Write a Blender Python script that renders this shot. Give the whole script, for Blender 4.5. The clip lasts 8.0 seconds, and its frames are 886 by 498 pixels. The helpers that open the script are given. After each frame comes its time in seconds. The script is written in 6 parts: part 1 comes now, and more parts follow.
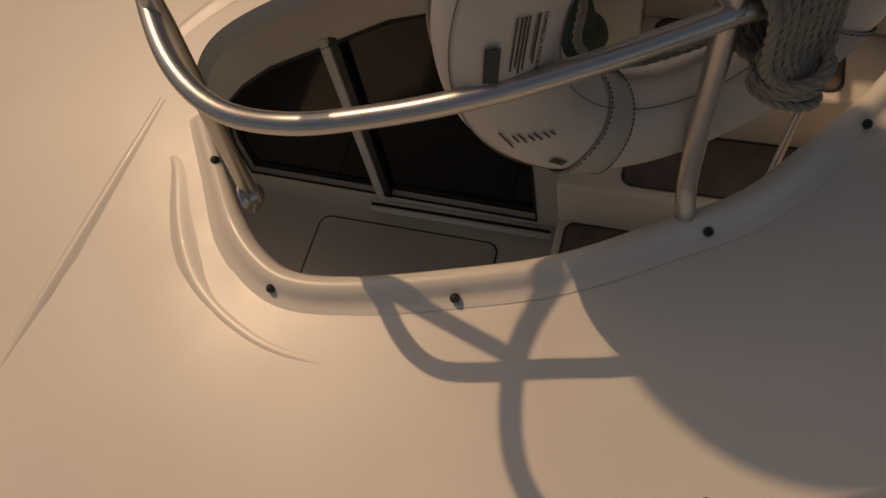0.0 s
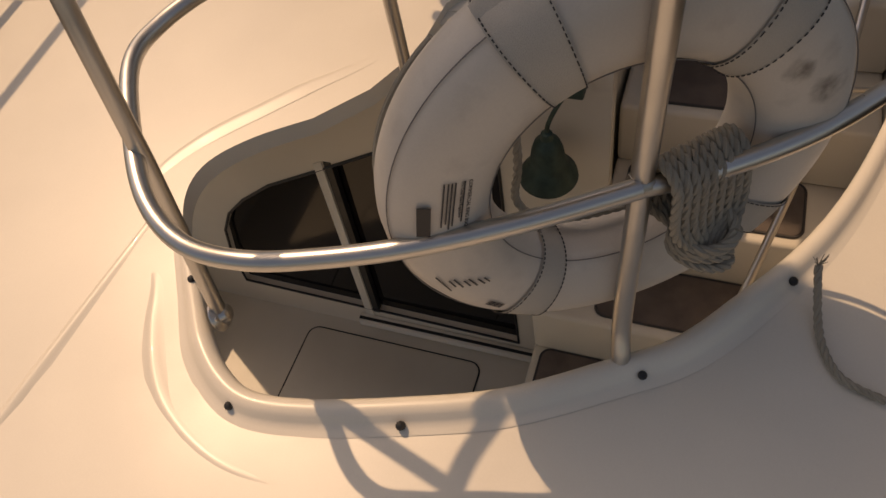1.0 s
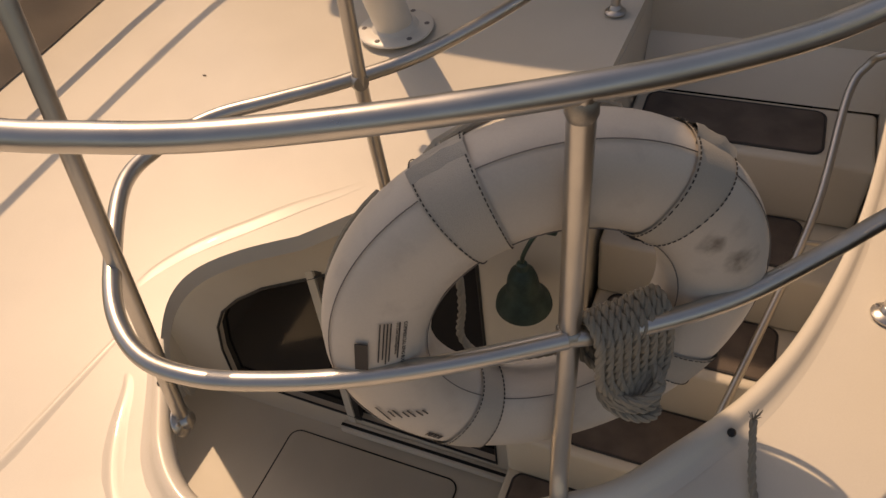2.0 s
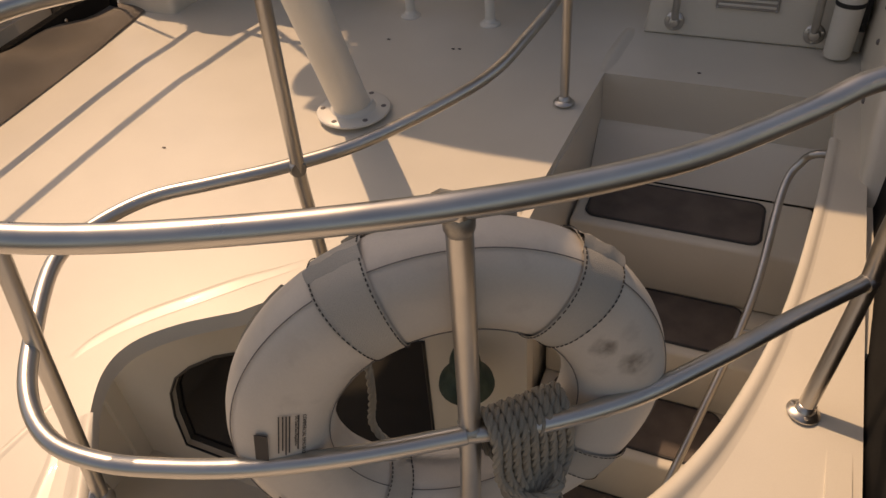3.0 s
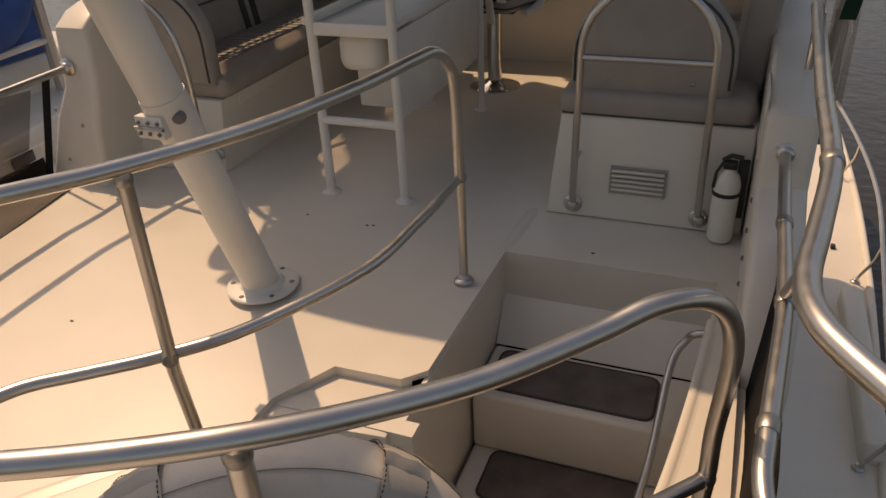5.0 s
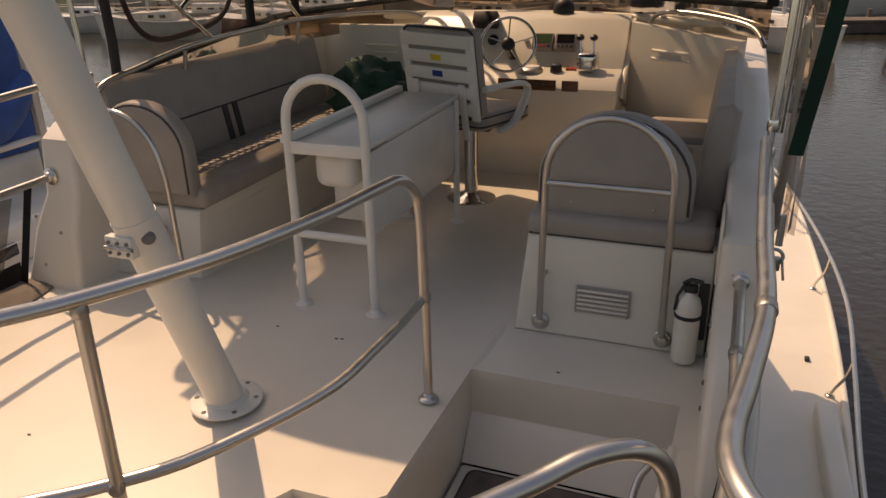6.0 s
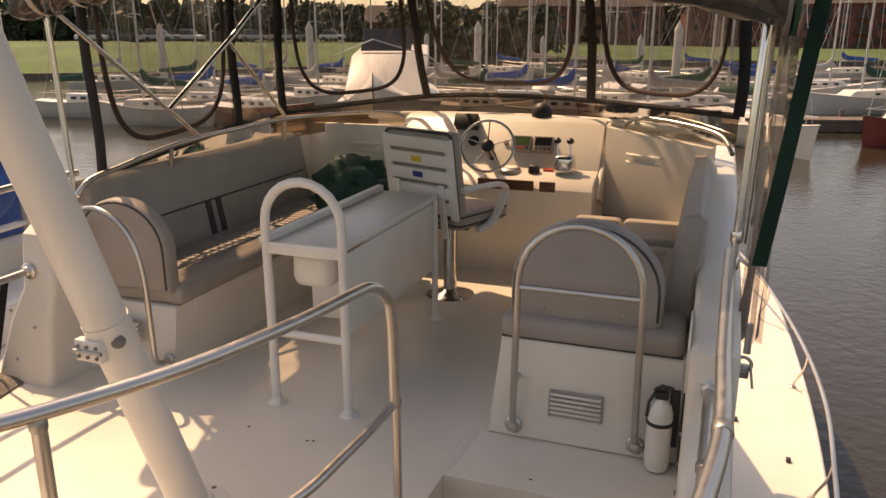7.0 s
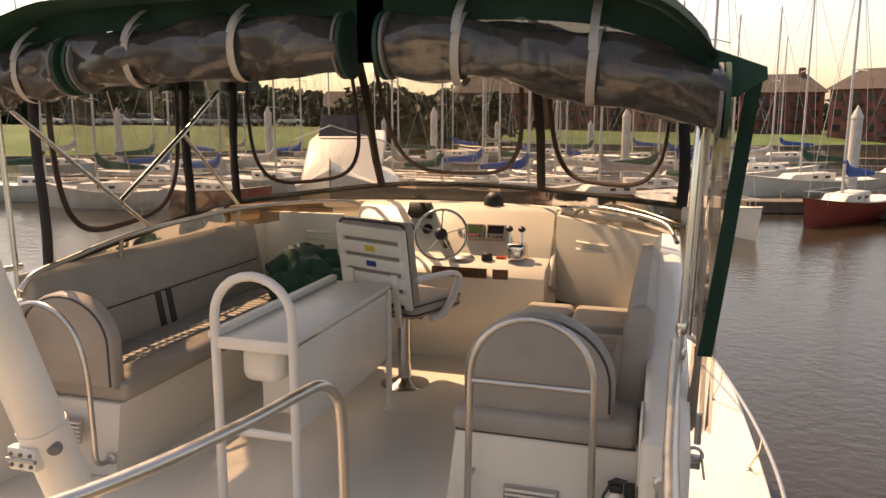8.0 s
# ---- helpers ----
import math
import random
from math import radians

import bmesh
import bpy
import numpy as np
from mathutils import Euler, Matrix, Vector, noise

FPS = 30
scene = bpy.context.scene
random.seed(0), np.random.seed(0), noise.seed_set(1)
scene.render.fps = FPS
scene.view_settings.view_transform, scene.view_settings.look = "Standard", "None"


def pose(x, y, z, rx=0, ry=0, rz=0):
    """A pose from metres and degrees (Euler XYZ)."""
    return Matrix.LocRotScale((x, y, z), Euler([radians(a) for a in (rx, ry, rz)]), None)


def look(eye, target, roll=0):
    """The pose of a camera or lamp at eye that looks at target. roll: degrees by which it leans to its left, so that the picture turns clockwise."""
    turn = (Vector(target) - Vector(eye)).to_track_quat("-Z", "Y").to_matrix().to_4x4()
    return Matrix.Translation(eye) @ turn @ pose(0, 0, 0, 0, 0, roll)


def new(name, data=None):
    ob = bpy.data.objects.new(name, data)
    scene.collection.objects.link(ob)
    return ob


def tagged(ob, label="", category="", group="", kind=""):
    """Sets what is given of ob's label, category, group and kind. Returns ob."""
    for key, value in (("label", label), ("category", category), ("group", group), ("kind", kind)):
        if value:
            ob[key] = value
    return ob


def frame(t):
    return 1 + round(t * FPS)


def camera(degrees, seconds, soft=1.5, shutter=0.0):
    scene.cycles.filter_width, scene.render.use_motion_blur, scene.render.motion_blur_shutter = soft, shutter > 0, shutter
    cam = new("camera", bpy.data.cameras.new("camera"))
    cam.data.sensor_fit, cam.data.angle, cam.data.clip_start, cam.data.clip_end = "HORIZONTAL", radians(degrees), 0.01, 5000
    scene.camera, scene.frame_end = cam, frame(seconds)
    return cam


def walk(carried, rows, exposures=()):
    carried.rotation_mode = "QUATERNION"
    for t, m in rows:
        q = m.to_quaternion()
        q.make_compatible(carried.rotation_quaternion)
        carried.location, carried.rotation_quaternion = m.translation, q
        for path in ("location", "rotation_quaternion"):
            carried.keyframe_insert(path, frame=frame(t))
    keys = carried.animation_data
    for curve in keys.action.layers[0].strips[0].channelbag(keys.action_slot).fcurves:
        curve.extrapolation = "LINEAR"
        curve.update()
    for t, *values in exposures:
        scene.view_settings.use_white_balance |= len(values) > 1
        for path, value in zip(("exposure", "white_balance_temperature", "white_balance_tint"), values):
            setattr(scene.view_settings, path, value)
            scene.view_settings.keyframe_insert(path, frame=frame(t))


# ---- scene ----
cam = camera(61.7, 8.0)
METRES, EYE, TILT, LEAN, TURN = 1.0, 1.14, -63.1, 9.61, 15.5
ROWS = [
    (0.0, 0.0, 0.0, 0.0, 0.0, -0.0, 0.0),
    (0.5, 0.0528, -0.0443, 0.0235, 0.23, 4.29, -0.61),
    (1.0, 0.1033, -0.0958, 0.0418, 0.33, 8.38, -3.05),
    (1.5, 0.1477, -0.1516, 0.0579, 0.91, 13.0, -6.8),
    (2.0, 0.2078, -0.1914, 0.086, 0.28, 16.36, -7.39),
    (3.5, 0.3734, -0.2732, 0.1612, -2.46, 24.02, -9.23),
    (4.0, 0.4264, -0.3016, 0.1831, -3.07, 26.76, -8.77),
    (4.5, 0.4902, -0.3378, 0.2079, -3.28, 29.47, -8.17),
    (6.0, 0.6107, -0.4738, 0.296, -5.27, 40.33, -8.25),
    (6.5, 0.6286, -0.518, 0.3138, -5.81, 43.57, -8.72),
    (7.0, 0.6494, -0.5529, 0.3275, -6.59, 47.13, -8.11),
    (7.5, 0.6606, -0.5884, 0.3368, -7.41, 50.49, -6.74),
    (8.0, 0.668, -0.608, 0.3476, -8.26, 53.54, -5.3),
]
EXPOSURES = [(0.0, -1.08, 9100, 19), (0.6, -0.68, 9100, 19), (1.2, -0.16, 9100, 19), (4.5, -0.05, 8800, 18), (6.0, 0.18, 8800, 19), (7.0, 0.82, 9400, 21), (8.0, 1.12, 9800, 21)]
walk(cam, [(t, pose(0, 0, EYE, TILT, LEAN, TURN) @ pose(METRES * x, METRES * y, METRES * z, 90 + pitch, roll, yaw)) for t, x, y, z, yaw, pitch, roll in ROWS], EXPOSURES)

# ---- light ----
SUN_TO = Vector((-0.58, 0.35, 1.0)).normalized()
world = bpy.data.worlds.new("world")
scene.world = world
world.use_nodes = True
sky = world.node_tree.nodes.new("ShaderNodeTexSky")
sky.sky_type = "NISHITA"
sky.sun_disc = False
sky.sun_elevation = math.asin(SUN_TO.z)
sky.sun_rotation = math.atan2(SUN_TO.x, SUN_TO.y)
sky.dust_density = 2.2
background = world.node_tree.nodes["Background"]
background.inputs["Strength"].default_value = 0.122
world.node_tree.links.new(sky.outputs[0], background.inputs[0])
sun = new("sun", bpy.data.lights.new("sun", "SUN"))
sun.data.energy = 2.8
sun.data.angle = radians(0.6)
sun.data.color = (1.0, 0.80, 0.612)
sun.matrix_world = look(SUN_TO * 20, (0, 0, 0))


# ---- materials ----
def material(name, color, rough=0.5, metal=0.0, vary=0.12, grain=300.0, stain=3.0, bump=0.0, spec=0.5, coat=0.0, second=None, mix_at=0.55, mix_soft=0.1, stretch=(1, 1, 1)):
    """Principled surface with fine grain, broad stains and a fine relief."""
    mat = bpy.data.materials.new(name)
    mat.use_nodes = True
    nt = mat.node_tree
    b = nt.nodes["Principled BSDF"]
    b.inputs["Roughness"].default_value = rough
    b.inputs["Metallic"].default_value = metal
    b.inputs["Specular IOR Level"].default_value = spec
    b.inputs["Coat Weight"].default_value = coat
    co = nt.nodes.new("ShaderNodeTexCoord")
    mp = nt.nodes.new("ShaderNodeMapping")
    mp.inputs["Scale"].default_value = stretch
    nt.links.new(co.outputs["Object"], mp.inputs[0])

    def noise_tex(scale, detail):
        n = nt.nodes.new("ShaderNodeTexNoise")
        n.inputs["Scale"].default_value, n.inputs["Detail"].default_value = scale, detail
        nt.links.new(mp.outputs[0], n.inputs["Vector"])
        return n

    big, fine = noise_tex(stain, 5), noise_tex(grain, 2)
    ramp = nt.nodes.new("ShaderNodeValToRGB")
    dark = [c * (1 - vary) for c in color]
    ramp.color_ramp.elements[0].position, ramp.color_ramp.elements[1].position = 0.35, 0.65
    ramp.color_ramp.elements[0].color, ramp.color_ramp.elements[1].color = (*dark, 1), (*color, 1)
    nt.links.new(big.outputs[0], ramp.inputs[0])
    col = ramp.outputs[0]
    if second:
        mask = nt.nodes.new("ShaderNodeMapRange")
        mask.inputs[1].default_value, mask.inputs[2].default_value = mix_at - mix_soft, mix_at + mix_soft
        nt.links.new(noise_tex(stain * 4, 6).outputs[0], mask.inputs[0])
        m2 = nt.nodes.new("ShaderNodeMixRGB")
        m2.inputs[2].default_value = (*second, 1)
        nt.links.new(mask.outputs[0], m2.inputs[0])
        nt.links.new(col, m2.inputs[1])
        col = m2.outputs[0]
    m3 = nt.nodes.new("ShaderNodeMixRGB")
    m3.blend_type = "MULTIPLY"
    m3.inputs[0].default_value = min(1.0, vary)
    nt.links.new(col, m3.inputs[1])
    nt.links.new(fine.outputs[0], m3.inputs[2])
    nt.links.new(m3.outputs[0], b.inputs["Base Color"])
    rr = nt.nodes.new("ShaderNodeMapRange")
    rr.inputs[3].default_value, rr.inputs[4].default_value = max(0.02, rough - 0.12), min(1.0, rough + 0.12)
    nt.links.new(noise_tex(stain * 2.3, 4).outputs[0], rr.inputs[0])
    nt.links.new(rr.outputs[0], b.inputs["Roughness"])
    if bump:
        bp = nt.nodes.new("ShaderNodeBump")
        bp.inputs["Strength"].default_value, bp.inputs["Distance"].default_value = bump, 0.002
        nt.links.new(fine.outputs[0], bp.inputs["Height"])
        nt.links.new(bp.outputs[0], b.inputs["Normal"])
    return mat


GEL = material("cream_gelcoat", (0.74, 0.68, 0.58), 0.36, vary=0.07, stain=2.2, coat=0.05)
GEL_NS = material("cream_nonskid", (0.72, 0.67, 0.58), 0.5, vary=0.10, stain=2.0, bump=0.25, grain=420)
WHITE = material("white_paint", (0.78, 0.74, 0.66), 0.38, vary=0.08, stain=4.0)
STEEL = material("polished_steel", (0.60, 0.57, 0.53), 0.33, 1.0, vary=0.10, stain=9.0, grain=900)
CHROME = material("chrome", (0.72, 0.70, 0.67), 0.14, 1.0, vary=0.06, stain=9.0)
DULL = material("weathered_steel", (0.50, 0.48, 0.45), 0.42, 1.0, vary=0.25, stain=20.0)
VINYL = material("grey_vinyl_upholstery", (0.37, 0.325, 0.28), 0.52, vary=0.12, stain=6.0, bump=0.2, grain=600)
VINYL_D = material("dark_piping", (0.05, 0.045, 0.045), 0.5, vary=0.2)
BUOY = material("white_vinyl_cover", (0.64, 0.575, 0.50), 0.42, vary=0.10, stain=5.0, second=(0.52, 0.46, 0.40), mix_at=0.68, mix_soft=0.12, bump=0.08)
WEB = material("cream_webbing", (0.58, 0.53, 0.46), 0.75, vary=0.25, grain=700, bump=0.6)
ROPE = material("beige_rope", (0.44, 0.39, 0.31), 0.85, vary=0.35, grain=800, bump=0.6)
PAD = material("brown_step_pad", (0.19, 0.152, 0.132), 0.8, vary=0.35, grain=900, stain=9, bump=0.7)
BLACK = material("black_rubber", (0.02, 0.02, 0.02), 0.5, vary=0.3)
WEB_D = material("grey_seam", (0.22, 0.20, 0.19), 0.7, vary=0.2)
INK = material("black_print", (0.04, 0.035, 0.035), 0.6, vary=0.3)
BRONZE = material("green_patina_bronze", (0.055, 0.10, 0.082), 0.55, 0.35, vary=0.35, stain=25, bump=0.3)
GREEN = material("green_canvas", (0.012, 0.075, 0.045), 0.75, vary=0.3, grain=600, bump=0.5)
GREY_CLOTH = material("grey_canvas", (0.38, 0.33, 0.285), 0.8, vary=0.2, grain=500, bump=0.5)
BLACK_CLOTH = material("black_mesh_cloth", (0.018, 0.016, 0.015), 0.8, vary=0.3, grain=500, bump=0.4)
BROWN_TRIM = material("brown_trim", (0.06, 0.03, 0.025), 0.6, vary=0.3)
WOOD = material("varnished_wood", (0.20, 0.075, 0.03), 0.3, vary=0.4, stain=12, stretch=(1, 8, 8))
SCREEN = material("lcd_screen", (0.10, 0.15, 0.07), 0.2, vary=0.2)
RED = material("red_plastic", (0.55, 0.06, 0.02), 0.4, vary=0.2)
YELLOW = material("yellow_label", (0.75, 0.55, 0.04), 0.5, vary=0.1)
BLUE = material("blue_label", (0.03, 0.06, 0.25), 0.4, vary=0.1)
BLUE_CLOTH = material("blue_sailcloth", (0.02, 0.09, 0.32), 0.75, vary=0.25, grain=80)
GRASS = material("lawn", (0.085, 0.16, 0.03), 0.9, vary=0.45, grain=3.0, stain=0.15)
LEAF = material("tree_leaves", (0.062, 0.085, 0.040), 0.7, vary=0.5, grain=2.0, stain=0.4)
BARK = material("bark", (0.09, 0.07, 0.05), 0.9, vary=0.3)
BRICK = material("red_brick_wall", (0.24, 0.085, 0.065), 0.85, vary=0.3, grain=6.0, stain=0.5)
ROOF = material("brown_shingles", (0.085, 0.065, 0.055), 0.85, vary=0.35, grain=5.0, stain=0.5)
HULL_RED = material("red_hull_paint", (0.30, 0.045, 0.025), 0.4, vary=0.2, stain=1.5)
HULL_WHITE = material("white_hull", (0.70, 0.66, 0.58), 0.35, vary=0.12, stain=1.2)
DOCK = material("weathered_dock_wood", (0.20, 0.16, 0.12), 0.85, vary=0.4, grain=30, stain=2)
PLANK = material("dark_dock_plank", (0.085, 0.062, 0.048), 0.7, vary=0.45, grain=60, stain=4, stretch=(0.6, 6, 6))
tone = PLANK.node_tree.nodes.new("ShaderNodeObjectInfo")
shade = PLANK.node_tree.nodes.new("ShaderNodeHueSaturation")
span = PLANK.node_tree.nodes.new("ShaderNodeMapRange")
span.inputs[3].default_value, span.inputs[4].default_value = 0.55, 1.5
PLANK.node_tree.links.new(tone.outputs["Random"], span.inputs[0])
PLANK.node_tree.links.new(span.outputs[0], shade.inputs["Value"])
plank_in = PLANK.node_tree.nodes["Principled BSDF"].inputs["Base Color"]
PLANK.node_tree.links.new(plank_in.links[0].from_socket, shade.inputs["Color"])
PLANK.node_tree.links.new(shade.outputs[0], plank_in)
PILE = material("white_piling", (0.68, 0.64, 0.56), 0.6, vary=0.2, stain=2)
ALU = material("aluminium_mast", (0.58, 0.56, 0.53), 0.45, 0.5, vary=0.15, stain=2)
DARK_WIN = material("dark_window", (0.02, 0.02, 0.025), 0.12, vary=0.2)
CAR = material("car_paint", (0.22, 0.22, 0.23), 0.3, 0.2, vary=0.1)


def glass(name, tint, rough, clear, ripple=0.0, ior=1.25, streak=0.0):
    """A thin sheet: part clear, part gloss."""
    mat = bpy.data.materials.new(name)
    mat.use_nodes = True
    nt = mat.node_tree
    nt.nodes.remove(nt.nodes["Principled BSDF"])
    out = nt.nodes["Material Output"]
    tr, gl, df = nt.nodes.new("ShaderNodeBsdfTransparent"), nt.nodes.new("ShaderNodeBsdfGlossy"), nt.nodes.new("ShaderNodeBsdfDiffuse")
    tr.inputs[0].default_value = (*tint, 1)
    gl.inputs["Roughness"].default_value = rough
    df.inputs[0].default_value = (0.5, 0.46, 0.40, 1)
    fr = nt.nodes.new("ShaderNodeFresnel")
    fr.inputs[0].default_value = ior
    m1, m2 = nt.nodes.new("ShaderNodeMixShader"), nt.nodes.new("ShaderNodeMixShader")
    m1.inputs[0].default_value = clear
    if streak:
        co2, mp, st, rg = [nt.nodes.new(k) for k in ("ShaderNodeTexCoord", "ShaderNodeMapping", "ShaderNodeTexNoise", "ShaderNodeMapRange")]
        mp.inputs["Scale"].default_value = (2.0, 2.0, 0.7)
        mp.inputs["Rotation"].default_value = (0.3, 0.5, 0.2)
        st.inputs["Scale"].default_value, st.inputs["Detail"].default_value, st.inputs["Distortion"].default_value = 2.2, 6, 2.5
        rg.inputs[1].default_value, rg.inputs[2].default_value, rg.inputs[3].default_value, rg.inputs[4].default_value = 0.48, 0.75, clear, clear + streak
        nt.links.new(co2.outputs["Object"], mp.inputs[0])
        nt.links.new(mp.outputs[0], st.inputs["Vector"])
        nt.links.new(st.outputs[0], rg.inputs[0])
        nt.links.new(rg.outputs[0], m1.inputs[0])
    nt.links.new(tr.outputs[0], m1.inputs[1])
    nt.links.new(df.outputs[0], m1.inputs[2])
    nt.links.new(fr.outputs[0], m2.inputs[0])
    nt.links.new(m1.outputs[0], m2.inputs[1])
    nt.links.new(gl.outputs[0], m2.inputs[2])
    nt.links.new(m2.outputs[0], out.inputs[0])
    if ripple:
        co, n, bp = nt.nodes.new("ShaderNodeTexCoord"), nt.nodes.new("ShaderNodeTexNoise"), nt.nodes.new("ShaderNodeBump")
        n.inputs["Scale"].default_value = 5.0
        bp.inputs["Strength"].default_value, bp.inputs["Distance"].default_value = ripple, 0.05
        nt.links.new(co.outputs["Object"], n.inputs["Vector"])
        nt.links.new(n.outputs[0], bp.inputs["Height"])
        for s in (gl,):
            nt.links.new(bp.outputs[0], s.inputs["Normal"])
    return mat


CLEAR = glass("clear_vinyl", (0.86, 0.82, 0.78), 0.05, 0.09, 0.04, 1.16, 0.28)
SMOKE = glass("smoked_acrylic", (0.34, 0.25, 0.18), 0.06, 0.04, 0.1, 1.45)
ROLLED = glass("rolled_clear_vinyl", (0.20, 0.175, 0.16), 0.13, 0.10, 0.55, 1.6, 0.12)
MESH = glass("black_see_through_mesh", (0.42, 0.39, 0.36), 0.35, 0.10, 0.0, 1.12)
TINTED = material("dark_tinted_glass", (0.012, 0.010, 0.010), 0.06, vary=0.2, spec=0.22)


def water_material():
    mat = bpy.data.materials.new("marina_water")
    mat.use_nodes = True
    nt = mat.node_tree
    b = nt.nodes["Principled BSDF"]
    b.inputs["Base Color"].default_value = (0.030, 0.025, 0.016, 1)
    b.inputs["Roughness"].default_value = 0.08
    b.inputs["Specular IOR Level"].default_value = 0.32
    co, n, n2, add, bp = [nt.nodes.new(k) for k in ("ShaderNodeTexCoord", "ShaderNodeTexNoise", "ShaderNodeTexNoise", "ShaderNodeMath", "ShaderNodeBump")]
    n.inputs["Scale"].default_value, n.inputs["Detail"].default_value = 4.5, 5
    n2.inputs["Scale"].default_value = 0.35
    for k in (n, n2):
        nt.links.new(co.outputs["Object"], k.inputs["Vector"])
    nt.links.new(n.outputs[0], add.inputs[0])
    nt.links.new(n2.outputs[0], add.inputs[1])
    bp.inputs["Strength"].default_value, bp.inputs["Distance"].default_value = 0.35, 0.06
    nt.links.new(add.outputs[0], bp.inputs["Height"])
    nt.links.new(bp.outputs[0], b.inputs["Normal"])
    return mat


WATER = water_material()


# ---- building helpers ----
def empty(name, label, category, group="", kind="", at=(0, 0, 0)):
    ob = new(name)
    ob.location = at
    return tagged(ob, label, category, group, kind)


def part(name, bm, mat, parent=None, label="", smooth=True):
    """Links a bmesh as one mesh object, under a thing if given; bm is in the world's metres."""
    me = bpy.data.meshes.new(name)
    bmesh.ops.recalc_face_normals(bm, faces=bm.faces)
    bm.to_mesh(me)
    bm.free()
    me.materials.append(mat)
    if smooth:
        me.shade_smooth()
        me.set_sharp_from_angle(angle=radians(38))
    ob = new(name, me)
    if parent:
        ob.parent = parent
        ob.matrix_parent_inverse = Matrix.Translation(-parent.location)
    if label:
        ob["label"] = label
    return ob


def thing(name, bm, mat, label, category, group="", kind="", smooth=True):
    return tagged(part(name, bm, mat, None, "", smooth), label, category, group, kind)


def spline(points, steps=6, closed=False):
    """A Catmull-Rom line through the points."""
    p = [Vector(q) for q in points]
    n = len(p)
    out = []
    for i in range(n if closed else n - 1):
        if closed:
            a, b, c, d = p[i - 1], p[i], p[(i + 1) % n], p[(i + 2) % n]
        else:
            a, b, c, d = p[max(i - 1, 0)], p[i], p[i + 1], p[min(i + 2, n - 1)]
        for k in range(steps):
            t = k / steps
            out.append(0.5 * (2 * b + (c - a) * t + (2 * a - 5 * b + 4 * c - d) * t * t + (3 * b - 3 * c + d - a) * t ** 3))
    if not closed:
        out.append(p[-1])
    return out


def tube(bm, line, radius, sides=14, closed=False, cap=True, flat=(1.0, 1.0), up=(0, 0, 1)):
    """Sweeps a round or flattened section along a line of places."""
    line = [Vector(q) for q in line]
    n = len(line)
    rings = []
    side = None
    for i, q in enumerate(line):
        a = line[i - 1] if (i or closed) else line[0]
        b = line[(i + 1) % n] if (i < n - 1 or closed) else line[-1]
        d = (b - a).normalized()
        if side is None:
            ref = Vector(up) if abs(d.dot(Vector(up))) < 0.95 else Vector((1, 0, 0))
            side = d.cross(ref).normalized()
        side = (side - d * side.dot(d)).normalized()
        top = side.cross(d)
        r = radius[i] if isinstance(radius, (list, tuple)) else radius
        rings.append([bm.verts.new(q + side * (math.cos(2 * math.pi * k / sides) * r * flat[0]) + top * (math.sin(2 * math.pi * k / sides) * r * flat[1])) for k in range(sides)])
    for i in range(n if closed else n - 1):
        r0, r1 = rings[i], rings[(i + 1) % n]
        for k in range(sides):
            bm.faces.new((r0[k], r0[(k + 1) % sides], r1[(k + 1) % sides], r1[k]))
    if cap and not closed:
        bm.faces.new(rings[0][::-1])
        bm.faces.new(rings[-1])
    return bm


def tubes(line, radius, **kw):
    return tube(bmesh.new(), line, radius, **kw)


def box(bm, lo, hi, bevel=0.0, seg=2, m=None):
    """A box between two corners with rounded edges."""
    lo, hi = Vector(lo), Vector(hi)
    made = bmesh.ops.create_cube(bm, size=1.0)["verts"]
    for v in made:
        v.co = Vector((lo[i] + (hi[i] - lo[i]) * (v.co[i] + 0.5) for i in range(3)))
    if bevel:
        edges = list({e for v in made for e in v.link_edges})
        made = bmesh.ops.bevel(bm, geom=edges, offset=bevel, segments=seg, profile=0.5, affect="EDGES")["verts"]
    if m is not None:
        whole = set(made)
        for f in {f for v in made for f in v.link_faces}:
            whole |= set(f.verts)
        bmesh.ops.transform(bm, matrix=m, verts=list(whole))
    return bm


def boxes(lo, hi, bevel=0.0, seg=2, m=None):
    return box(bmesh.new(), lo, hi, bevel, seg, m)


def prism(bm, outline, depth, bevel=0.0, seg=2):
    """Extrudes a closed outline of places by the vector depth."""
    a = [bm.verts.new(q) for q in outline]
    b = [bm.verts.new(Vector(q) + Vector(depth)) for q in outline]
    n = len(a)
    faces = [bm.faces.new(a), bm.faces.new(b[::-1])]
    for i in range(n):
        faces.append(bm.faces.new((a[i], b[i], b[(i + 1) % n], a[(i + 1) % n])))
    bmesh.ops.recalc_face_normals(bm, faces=faces)
    if bevel:
        edges = list(faces[0].edges) + list(faces[1].edges)
        bmesh.ops.bevel(bm, geom=edges, offset=bevel, segments=seg, profile=0.5, affect="EDGES")
    return bm


def prisms(outline, depth, bevel=0.0, seg=2):
    return prism(bmesh.new(), outline, depth, bevel, seg)


def lathe(bm, profile, sides=24, m=None):
    """Turns (radius, height) pairs round the z axis, then places them by m."""
    m = m or Matrix()
    rings = [[bm.verts.new(m @ Vector((r * math.cos(2 * math.pi * k / sides), r * math.sin(2 * math.pi * k / sides), z))) for k in range(sides)] for r, z in profile]
    for r0, r1 in zip(rings, rings[1:]):
        for k in range(sides):
            bm.faces.new((r0[k], r0[(k + 1) % sides], r1[(k + 1) % sides], r1[k]))
    bm.faces.new(rings[0][::-1])
    bm.faces.new(rings[-1])
    return bm


